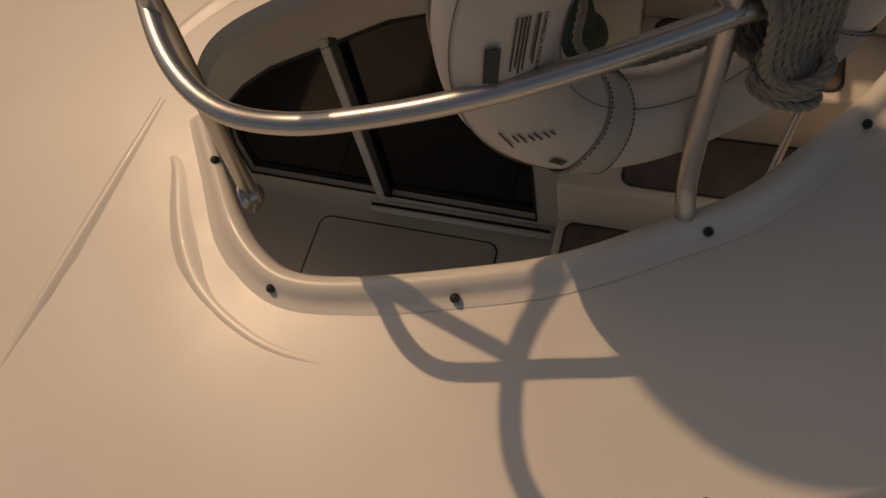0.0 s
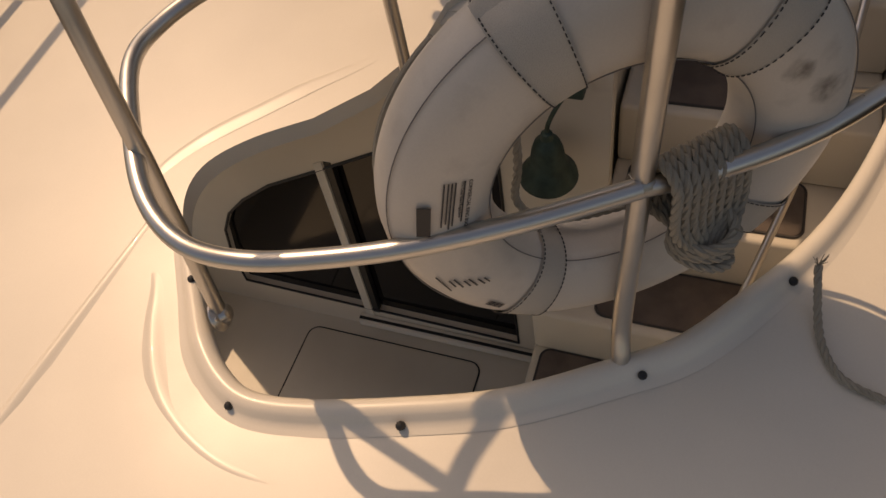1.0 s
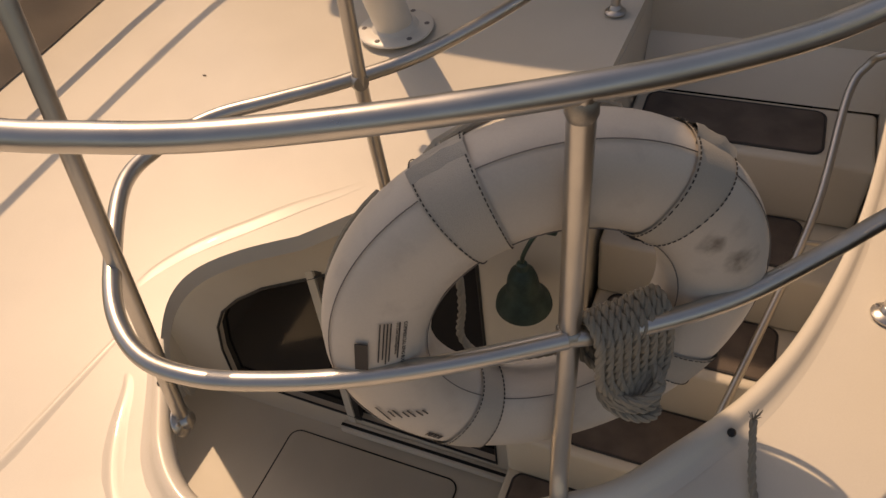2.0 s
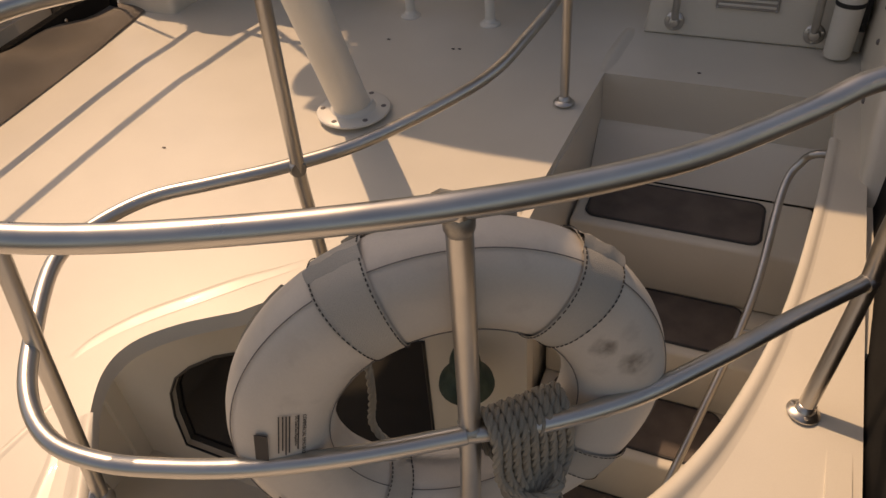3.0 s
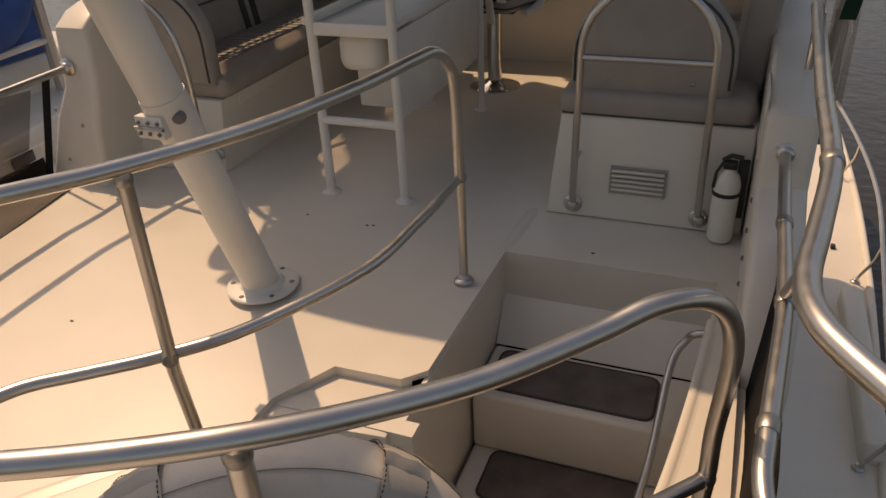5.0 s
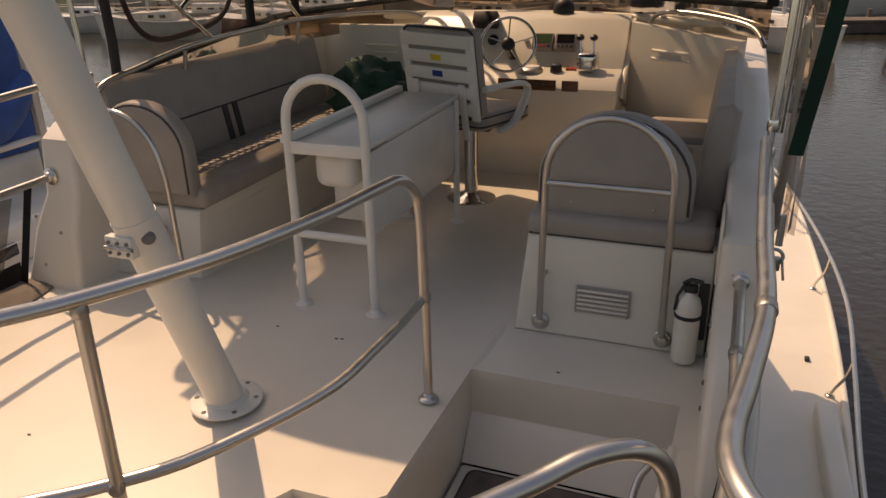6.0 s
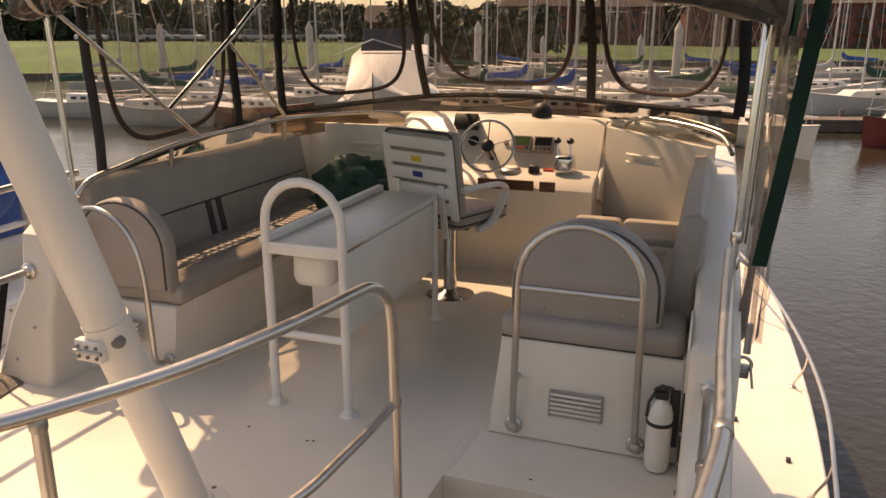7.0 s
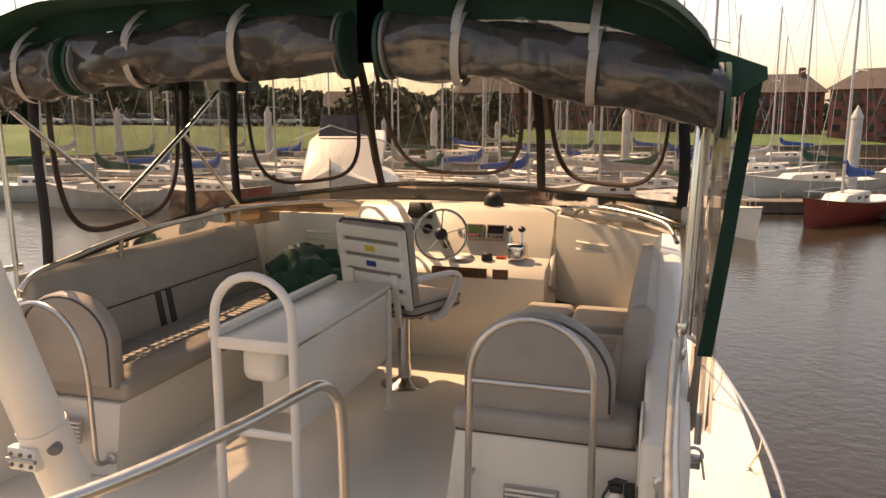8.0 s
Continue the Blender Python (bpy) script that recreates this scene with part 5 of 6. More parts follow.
bell = empty("ship_bell", "verdigris bronze bell hanging on the cream bulkhead", "bell", at=(-0.308, 1.52, -0.58))
bm_at = Matrix.Translation((-0.308, 1.52, -0.577)) @ Matrix.Scale(1.43, 4)
part("body", lathes([(0.060, 0.0), (0.065, 0.008), (0.062, 0.024), (0.048, 0.044), (0.038, 0.066), (0.034, 0.095), (0.027, 0.116), (0.014, 0.126), (0.012, 0.142), (0.004, 0.146)], 28, bm_at), BRONZE, bell)
part("hanger", tubes(spline([(-0.308, 1.52, -0.375), (-0.302, 1.52, -0.335), (-0.278, 1.53, -0.275), (-0.248, 1.56, -0.232)], 4), 0.007, sides=8), BRONZE, bell)
part("bracket", boxes((-0.262, 1.545, -0.255), (-0.205, 1.645, -0.212), 0.006), BRONZE, bell)
part("clapper", lathes([(0.003, -0.02), (0.011, -0.012), (0.011, -0.002), (0.003, 0.06)], 12, bm_at), BRONZE, bell)

part("strand", rope_twist(bmesh.new(), spline([(-0.165, 0.80, 0.45), (-0.150, 0.79, 0.40), (-0.148, 0.78, 0.33), (-0.155, 0.775, 0.255), (-0.12, 0.775, 0.215), (-0.06, 0.80, 0.20), (0.0, 0.835, 0.195), (0.06, 0.87, 0.20), (0.11, 0.90, 0.215)], 9), 0.0075), ROPE, cords)
part("strand", rope_twist(bmesh.new(), spline([(-0.10, 0.765, 0.222), (-0.05, 0.805, 0.222), (0.0, 0.825, 0.213), (0.05, 0.86, 0.222), (0.10, 0.885, 0.235)], 9), 0.006), WEB, cords)

# print on the ring buoy
def ring_pose(deg, rad, lift=0.0026):
    """A pose on the front of the ring: x along the ring, y outwards from its centre, z off the cover."""
    a = radians(deg)
    radial = BA * math.cos(a) + BU * math.sin(a)
    along = BN.cross(radial).normalized()
    c = max(-0.99, min(0.99, rad / BT))
    f = BT * 0.80 * (1 - abs(c) ** (2 / 0.86)) ** 0.43
    e = 0.004
    c2 = max(-0.99, min(0.99, (rad + e) / BT))
    f2 = BT * 0.80 * (1 - abs(c2) ** (2 / 0.86)) ** 0.43
    ty = (radial * e + BN * (f2 - f)).normalized()
    n = along.cross(ty).normalized()
    if n.dot(BN) < 0:
        n = -n
    return Matrix.Translation(BC + radial * (BR + rad) + BN * f + n * lift) @ Matrix((along, -ty, n)).transposed().to_4x4()


def lettering(text, size, m, parent, name="print"):
    cu = bpy.data.curves.new(name, "FONT")
    cu.body, cu.size, cu.extrude, cu.resolution_u = text, size, 0.0002, 2
    tmp = bpy.data.objects.new(name, cu)
    me = bpy.data.meshes.new_from_object(tmp)
    bpy.data.objects.remove(tmp)
    bpy.data.curves.remove(cu)
    me.transform(m)
    me.materials.append(INK)
    ob = new(name, me)
    ob.parent = parent
    ob.matrix_parent_inverse = Matrix.Translation(-parent.location)
    return ob


DEG0 = 12.0
logo = part("logo_plate", boxes((-0.030, -0.010, -0.0008), (0.030, 0.010, 0.0008), 0, 1, ring_pose(DEG0 - 2, 0.030, 0.0045)), INK, buoy, "black printed label block")
lettering("COMMERCIAL RING BUOY", 0.0085, ring_pose(DEG0, -0.030) @ Matrix.Translation((-0.062, 0, 0)), buoy)
lettering("U.S. Coast Guard Regulations", 0.006, ring_pose(DEG0, -0.019) @ Matrix.Translation((-0.062, 0, 0)), buoy)
for k in range(5):
    part("print_bar", boxes((-0.062, -0.0011, -0.0004), (0.02 + 0.006 * (k % 3), 0.0011, 0.0004), 0, 1, ring_pose(DEG0, (-0.024, -0.011, -0.006, -0.001, 0.005)[k])), INK, buoy)
for k, (dd, rr, w) in enumerate(((20, 0.03, 0.022), (21, 0.022, 0.03), (23, 0.012, 0.02), (24, 0.004, 0.026), (26, -0.006, 0.02), (27, -0.014, 0.016), (19, 0.042, 0.05))):
    part("print_bar", boxes((-w / 2, -0.0013, -0.0004), (w / 2, 0.0013, 0.0004), 0, 1, ring_pose(DEG0 - dd - 14, rr)), INK, buoy)
for k in range(9):
    part("code_bar", boxes((-0.015 + 0.0036 * k, -0.007, -0.0004), (-0.015 + 0.0036 * k + 0.0012 + 0.0008 * (k % 3), 0.007, 0.0004), 0, 1, ring_pose(DEG0 - 55, 0.030)), INK, buoy)

# ---- deck odds ----
ext = empty("fire_extinguisher", "small white fire extinguisher strapped beside the companion seat", "extinguisher", at=(0.625, 3.0, 0.0))
part("cylinder", lathes([(0.043, 0.012), (0.048, 0.022), (0.049, 0.25), (0.040, 0.285), (0.022, 0.305), (0.016, 0.315)], 24, Matrix.Translation((0.625, 2.97, 0))), WHITE, ext)
part("valve", boxes((0.600, 2.95, 0.312), (0.652, 2.99, 0.345), 0.008), BLACK, ext)
part("handle", tubes([(0.60, 2.97, 0.345), (0.625, 2.95, 0.372), (0.665, 2.93, 0.375)], 0.009), BLACK, ext)
part("handle", tubes([(0.60, 2.97, 0.335), (0.58, 2.95, 0.30), (0.575, 2.945, 0.24)], 0.006), BLACK, ext)
part("strap", tubes([Vector((0.625 + 0.050 * math.cos(a), 2.97 + 0.050 * math.sin(a), 0.215)) for a in [2 * math.pi * k / 24 for k in range(24)]], 0.009, closed=True, sides=6, flat=(0.3, 1.0)), BLACK, ext)
part("bracket", boxes((0.655, 2.985, 0.10), (0.695, 3.01, 0.34), 0.004), BLACK, ext)

bag = empty("canvas_bundle", "crumpled dark green canvas cover heaped on the settee", "canvas", at=(-1.55, 4.75, 0.48))
bm = bmesh.new()
bmesh.ops.create_icosphere(bm, subdivisions=4, radius=1.0)
for v in bm.verts:
    n = v.co.normalized()
    k = 1 + 0.30 * noise.noise(n * 2.6) + 0.16 * noise.noise(n * 6.0 + Vector((3, 1, 2)))
    v.co = Vector((-1.60 + 0.30 * n.x * k, 4.85 + 0.26 * n.y * k, max(0.482, 0.60 + 0.24 * n.z * k)))
part("cloth", bm, GREEN, bag)

# bolts along the starboard inner coaming
for y, z in ((2.50, -0.02), (2.60, 0.04), (2.66, 0.11), (2.70, 0.20), (2.74, 0.30)):
    thing("screw", lathes([(0.010, 0), (0.010, 0.004), (0.006, 0.008)], 10, aim((0.71, y, z), (-1, 0, 0))), WEB_D, "weathered stud on the inner coaming", "stud", "coaming studs")
plate = thing("access_panel", boxes((0.703, 2.82, 0.42), (0.712, 3.05, 0.66), 0.003, 1), GEL, "small cream panel on the coaming face", "panel")
for x, y in ((-1.094, 2.712), (-0.791, 2.694), (-0.765, 2.70), (0.173, 2.732), (-1.546, 1.769), (0.15, 0.22), (-0.02, 0.12), (-0.45, 0.10), (0.22, 0.10)):
    thing("debris", lathes([(0.004, 0), (0.006, 0.002), (0.002, 0.004)], 6, Matrix.Translation((x, y, deck_z(x, y))) @ Matrix.Diagonal((1.5, 0.8, 1, 1))), BROWN_TRIM, "tiny dark speck of dirt on deck", "debris", "specks")

# pocket handles in the front liner
for x0, x1, nm in ((0.16, 0.46, "starboard"), (-1.86, -1.62, "port")):
    ph = empty("liner_recess", "shallow cream grab recess on the front liner", "recess", at=((x0 + x1) / 2, 5.5, 0.85))
    ym = 5.365 if x0 > 0 else 5.335
    mm = Matrix.Translation(((x0 + x1) / 2, ym, 0.86)) @ pose(0, 0, 0, 0, 0, -31 if x0 > 0 else 0)
    hw = (x1 - x0) / 2
    part("bar", tubes([mm @ Vector(q) for q in ((-hw, -0.005, 0.022), (-hw + 0.03, -0.03, 0.022), (hw - 0.03, -0.03, 0.022), (hw, -0.005, 0.022))], 0.010), WHITE, ph)
    part("bar", tubes([mm @ Vector(q) for q in ((-hw, -0.005, -0.03), (-hw + 0.03, -0.03, -0.03), (hw - 0.03, -0.03, -0.03), (hw, -0.005, -0.03))], 0.010), WHITE, ph)
    part("plate", boxes((-hw + 0.06, -0.02, -0.035), (hw - 0.06, -0.004, 0.03), 0.004, 1, mm), GEL, ph)
thing("wall_liner", prisms([(0.02, 5.52, 0.0), (0.02, 5.52, 1.05), (0.72, 5.10, 0.99), (0.72, 5.10, 0.0)], (0.03, 0.05, 0), 0.008), GEL, "cream front liner beside the console", "wall", kind="structure")
thing("wall_liner_port", boxes((-2.30, 5.34, 0.0), (-1.55, 5.39, 1.02), 0.01), GEL, "cream front liner at the settee end", "wall", kind="structure")

# port edge: canvas flap, rails and mesh cloth
def canvas_fold(u, v):
    """Height of the canvas flap: u along it, v from its outer hem (0) to its inner edge (1)."""
    crease = 0.026 * math.sin(24.0 * u + 4.0 * v) + 0.016 * math.sin(57.0 * u - 5.0 * v)
    return 0.008 + (0.085 + crease) * (1 - v) ** 0.8 * (0.35 + 0.65 * min(1.0, 6 * (1 - u)))


rows = []
for j in range(15):
    v = j / 14
    row = []
    for i in range(61):
        u = i / 60
        y = -1.45 + 4.15 * u
        wide = 0.25 + 0.02 * math.sin(11 * u) - 0.06 * max(0.0, u - 0.9) / 0.1
        row.append(Vector((-2.572 + wide * v, y + 0.05 * v * u, deck_z(0, y) + canvas_fold(u, v))))
    rows.append(row)
thing("canvas_cover", thicken(sheet(rows), 0.004), GREY_CLOTH, "grey canvas side flap lying along the port deck edge", "cloth")
prt = empty("port_side_rail", "polished steel side rail along the port deck edge", "railing", at=(-2.36, 1.5, 0))
part("mid_rail", tubes([(-2.36, 2.79, 0.56), (-2.385, 2.2, 0.545), (-2.38, 1.2, 0.52), (-2.38, 0.0, 0.50), (-2.38, -1.4, 0.5)], 0.0175), STEEL, prt)
part("top_rail", tubes(spline([(-2.28, 3.10, 1.0), (-2.33, 2.85, 0.99), (-2.37, 2.2, 0.95), (-2.38, 1.2, 0.92), (-2.38, 0.0, 0.90), (-2.38, -1.4, 0.9)], 4), 0.0175), STEEL, prt)
part("post", tubes([(-2.38, 0.9, 0.91), (-2.38, 0.9, deck_z(0, 0.9))], 0.0165), STEEL, prt)
part("post", tubes([(-2.38, -1.0, 0.91), (-2.38, -1.0, -0.13)], 0.0165), STEEL, prt)
flange((-2.36, 2.80, 0.562), (0, -1, 0), 0.042, STEEL, prt, name="socket")
mesh_cloth = empty("lee_cloth", "black see-through mesh lee cloth along the port deck edge", "cloth", at=(-2.56, 1.0, 0.1))
screen_bm = sheet([[Vector((-2.585 + 0.19 * f + 0.006 * math.sin(4 * y), y, deck_z(0, y) + 0.10 + f * (0.42 - 0.02 * math.sin(5 * y)))) for y in [-1.4 + 0.1 * k for k in range(41)]] for f in (0, 0.33, 0.66, 1.0)])
part("mesh", screen_bm, MESH, mesh_cloth).visible_shadow = False
part("hem", thicken(sheet([[Vector((-2.588 - 0.002 * z, y, deck_z(0, y) + z)) for y in [-1.4 + 0.1 * k for k in range(42)]] for z in (0.0, 0.06, 0.12)]), 0.006), BLACK_CLOTH, mesh_cloth, "black canvas hem")
part("edge_strap", thicken(sheet([[Vector((-2.582 + 0.30 * z + w, 2.665 + 0.05 * z, z)) for w in (0.0, 0.025, 0.05)] for z in (0.0, 0.15, 0.3, 0.45, 0.56)]), 0.006), BLACK_CLOTH, mesh_cloth, "black webbing edge strap")
for y in (0.4, 1.1, 1.8, 2.4):
    part("snap", lathes([(0.009, 0), (0.009, 0.004), (0.005, 0.007)], 10, aim((-2.578, y, deck_z(0, y) + 0.07), (1, 0, 0))), CHROME, mesh_cloth)

# loose curtain and straps at the starboard canopy corner
flap = empty("side_curtain", "gathered clear vinyl side curtain with green canvas edge", "curtain", at=(0.93, 3.1, 1.2))
rows = []
for j in range(13):
    v = j / 12
    rows.append([Vector((0.875 + 0.085 * i / 10 + 0.02 * math.sin(i * 2.3 + 2 * v), 3.10 + 0.05 * math.sin(i * 1.7 + v * 3) + 0.03 * i / 10, 1.92 - 1.38 * v)) for i in range(11)])
fl = part("vinyl", sheet(rows), CLEAR, flap)
fl.visible_shadow = False
rows = [[Vector((1.03 - 0.11 * v + w * (0.03 - 0.004), 3.06 + 0.012 * math.sin(7 * v), 1.90 - 1.05 * v)) for w in (-1, 0, 1)] for v in [k / 12 for k in range(13)]]
part("canvas_edge", thicken(sheet(rows), 0.010), GREEN, flap, "dark green canvas edging")
part("corner_flap", prisms([(0.87, 3.04, 1.97), (1.06, 3.04, 1.90), (1.065, 3.04, 1.86), (0.97, 3.04, 1.80), (0.87, 3.04, 1.80)], (0, 0.012, 0), 0.003), GREEN, flap, smooth=False)
part("tie", tubes(spline([(0.81, 2.99, 0.50), (0.80, 2.98, 0.45), (0.81, 2.97, 0.40), (0.83, 2.98, 0.36)], 6), 0.013, sides=8, flat=(1, 0.5)), GREEN, flap, "green canvas tie")
turnbuckle = empty("turnbuckle", "small steel shackle and turnbuckle at the canopy foot", "shackle", at=(0.91, 3.08, 0.5))
part("body", tubes([(0.915, 3.08, 0.62), (0.915, 3.08, 0.50)], [0.012, 0.014]), CHROME, turnbuckle)
part("ring", tubes([Vector((0.905 + 0.03 * math.cos(a), 3.06, 0.46 + 0.03 * math.sin(a))) for a in [2 * math.pi * k / 20 for k in range(20)]], 0.007, closed=True, sides=8), DULL, turnbuckle)
part("pin", tubes([(0.93, 3.05, 0.47), (0.945, 3.03, 0.38)], 0.005), DULL, turnbuckle)
part("foot", boxes((0.89, 3.06, 0.40), (0.93, 3.10, 0.45), 0.006), DULL, turnbuckle)

# ---- marina ----
WZ = -3.25


def bearing(deg, d, z=WZ):
    """A place d metres off on a bearing from the stair head."""
    a = radians(deg)
    return Vector((0.74 + d * math.sin(a), 0.24 + d * math.cos(a), z))


# shore
SHORE = [(-260, -60), (-150, 25), (-72, 70), (-52, 100), (-30, 136), (17, 143), (41, 158), (120, 185), (300, 220)]
shore = spline([(x, y, 0) for x, y in SHORE], 6)
rows = []
for off, kl, kr in ((-1.0, -4.2, -4.2), (0.0, -2.7, -2.7), (3, -1.9, -2.3), (12, 0.2, -1.6), (18, 0.75, -1.2), (60, 0.9, -0.9), (400, 2.0, 1.0)):
    row = []
    for i, p in enumerate(shore):
        d = (shore[min(i + 1, len(shore) - 1)] - shore[max(i - 1, 0)]).normalized()
        n = Vector((-d.y, d.x, 0))
        f = min(1, max(0, (p.x + 60) / 60))
        row.append(p + n * off + Vector((0, 0, kl * (1 - f) + kr * f)))
    rows.append(row)
thing("ground", sheet(rows), GRASS, "bright green grass bank beyond the marina", "ground", kind="structure")
bm = bmesh.new()
for p, q in zip(shore, shore[1:]):
    d = (q - p).normalized()
    n = Vector((-d.y, d.x, 0)) * 0.5
    prism(bm, [p - n + Vector((0, 0, -4)), q - n + Vector((0, 0, -4)), q - n + Vector((0, 0, -2.55)), p - n + Vector((0, 0, -2.55))], n)
thing("wall_bulkhead_shore", bm, DOCK, "weathered timber shore bulkhead", "wall", kind="structure", smooth=False)


def along_shore(u, off):
    i = u * (len(shore) - 1)
    k = min(int(i), len(shore) - 2)
    d = (shore[k + 1] - shore[k]).normalized()
    p = shore[k].lerp(shore[k + 1], i - k) + Vector((-d.y, d.x, 0)) * off
    f = min(1, max(0, (p.x + 60) / 60))
    return p + Vector((0, 0, (0.8 + (off - 18) * 0.003) * (1 - f) + (-1.15 + (off - 18) * 0.006) * f))


# woods beyond: trunks and many leaf clumps
rnd = random.Random(11)
verts, faces = [], []
tv, tf = [], []


def leaf(c, r):
    n = Vector((rnd.gauss(0, 1), rnd.gauss(0, 1), rnd.gauss(0, 1))).normalized()
    a = n.orthogonal().normalized() * r
    b = n.cross(a).normalized() * r * rnd.uniform(0.6, 1.0)
    i = len(verts)
    verts.extend([c - a - b * 0.4, c + b, c + a - b * 0.3, c - b])
    faces.append((i, i + 1, i + 2, i + 3))


for k in range(720):
    u = 0.12 + 0.44 * (k + rnd.uniform(-2, 2)) / 640 if k % 2 else 0.5 + 0.48 * k / 640
    p = along_shore(min(u, 0.98), rnd.uniform(42, 75) if u < 0.5 else rnd.uniform(60, 95)) if k < 640 else bearing(rnd.uniform(-22, -12.2), rnd.uniform(128, 146), -1.0)
    hgt = rnd.uniform(4.6, 7.6) * (1.0 if u < 0.45 or k >= 640 else 1.35)
    wid = hgt * rnd.uniform(0.5, 0.8)
    i = len(tv)
    for z in (0, hgt * 0.6):
        for a in range(5):
            r = 0.25 if z == 0 else 0.10
            tv.append(p + Vector((r * math.cos(a * 1.257), r * math.sin(a * 1.257), z)))
    for a in range(5):
        tf.append((i + a, i + (a + 1) % 5, i + 5 + (a + 1) % 5, i + 5 + a))
    blobs = [p + Vector((rnd.gauss(0, wid * 0.28), rnd.gauss(0, wid * 0.28), hgt * rnd.uniform(0.06, 0.92))) for _ in range(13)]
    for b in blobs:
        rr = wid * rnd.uniform(0.16, 0.30)
        for _ in range(17):
            d = Vector((rnd.gauss(0, 1), rnd.gauss(0, 1), rnd.gauss(0, 0.8))).normalized()
            leaf(b + d * rr * rnd.uniform(0.7, 1.05), rnd.uniform(0.5, 1.0))
me = bpy.data.meshes.new("woods")
me.from_pydata(verts, [], faces)
me.materials.append(LEAF)
woods = tagged(new("woods", me), "dark green row of trees behind the lawn", "trees", kind="stuff")
me = bpy.data.meshes.new("trunks")
me.from_pydata(tv, [], tf)
me.materials.append(BARK)
tr = new("trunks", me)
tr.parent = woods


# apartment houses
def apartment(at, turn, w, storeys, bays):
    m = Matrix.Translation(at) @ pose(0, 0, 0, 0, 0, turn)
    house = empty("apartment_house", "dark red brick apartment house with hipped brown roof", "building", "shore houses", at=tuple(at))
    h, dp = 3.0 * storeys, 11.0
    part("wall", boxes((-w / 2, 0, -1.5), (w / 2, dp, h), 0, 1, m), BRICK, house, smooth=False)
    o, rz = 0.8, h + 4.2
    bm = bmesh.new()
    vs = [bm.verts.new(m @ Vector(q)) for q in ((-w / 2 - o, -o, h), (w / 2 + o, -o, h), (w / 2 + o, dp + o, h), (-w / 2 - o, dp + o, h), (-w / 2 + 3.5, dp / 2, rz), (w / 2 - 3.5, dp / 2, rz))]
    for f in ((0, 1, 5, 4), (1, 2, 5), (2, 3, 4, 5), (3, 0, 4), (0, 3, 2, 1)):
        bm.faces.new([vs[i] for i in f])
    roof = part("roof", bm, ROOF, house, smooth=False)
    part("chimney", boxes((w * 0.2, dp * 0.4, h + 1), (w * 0.2 + 1.4, dp * 0.4 + 1.4, rz + 1.3), 0, 1, m), BRICK, roof, smooth=False)
    for s in range(storeys):
        for b in range(bays):
            x = -w / 2 + w * (b + 0.5) / bays
            win = part("window", boxes((x - 0.75, -0.10, 3 * s + 0.8), (x + 0.75, 0.05, 3 * s + 2.2), 0, 1, m), ROOF, house, smooth=False)
            part("pane", boxes((x - 0.62, -0.13, 3 * s + 0.92), (x + 0.62, -0.102, 3 * s + 2.08), 0, 1, m), DARK_WIN, win, smooth=False)
            if b % 2:
                part("balcony", boxes((x - 1.6, -1.5, 3 * s - 0.1), (x + 1.6, -0.001, 3 * s + 0.15), 0, 1, m), ROOF, house, smooth=False)
                part("balcony_rail", boxes((x - 1.6, -1.5, 3 * s + 0.16), (x + 1.6, -1.42, 3 * s + 1.0), 0, 1, m), BROWN_TRIM, house, smooth=False)


for deg, d, turn, w, st, bays in ((7.6, 182, -4, 17, 3, 5), (12.6, 168, -34, 13, 3, 4), (18.5, 180, -20, 22, 3, 5), (1.0, 192, 12, 22, 3, 6), (-6.5, 184, 2, 16, 3, 4), (-12.5, 176, 25, 18, 3, 5), (-24.0, 196, 22, 16, 2, 5)):
    apartment(bearing(deg, d, -1.1), turn, w, st, bays)


# parked cars
def parked_car(at, turn, mat, tall, label):
    m = Matrix.Translation(at) @ pose(0, 0, 0, 0, 0, turn)
    car = empty("parked_car", label, "car", "cars on the bank", at=tuple(at))
    part("body", prisms([m @ Vector(q) for q in ((-2.3, -0.9, 0.35), (2.3, -0.9, 0.35), (2.35, -0.9, 0.85), (1.2, -0.9, 1.0), (-2.2, -0.9, 1.0))], m.to_3x3() @ Vector((0, 1.8, 0)), 0.08), mat, car)
    part("cabin", prisms([m @ Vector(q) for q in ((-1.6, -0.75, 1.0), (1.2, -0.75, 1.0), (0.5, -0.75, tall), (-1.3, -0.75, tall))], m.to_3x3() @ Vector((0, 1.5, 0)), 0.06), DARK_WIN, car)
    part("roof", boxes((-1.35, -0.74, tall), (0.55, 0.74, tall + 0.06), 0.02, 2, m), mat, car)
    for x in (-1.45, 1.45):
        for y in (-0.92, 0.72):
            part("wheel", lathes([(0.34, 0), (0.36, 0.05), (0.36, 0.16), (0.3, 0.2)], 14, m @ Matrix.Translation((x, y, 0.35)) @ pose(0, 0, 0, -90, 0, 0)), BLACK, car)


CARS = [material("car_paint_" + n, c, 0.3, 0.2, vary=0.08) for n, c in (("white", (0.62, 0.61, 0.59)), ("grey", (0.16, 0.16, 0.17)), ("silver", (0.4, 0.4, 0.4)), ("dark", (0.05, 0.05, 0.06)))]
CAR_WORDS = ("white", "grey", "silver", "dark")
for k in range(11):
    u = 0.255 + 0.017 * k
    p = along_shore(u, 24 + 1.5 * math.sin(k * 2.3))
    j = (k * 3 + k // 4) % 4
    parked_car(p, 30 + 25 * math.sin(k), CARS[j], 1.75 if k % 3 else 1.5, CAR_WORDS[j] + " car parked on the grass bank")


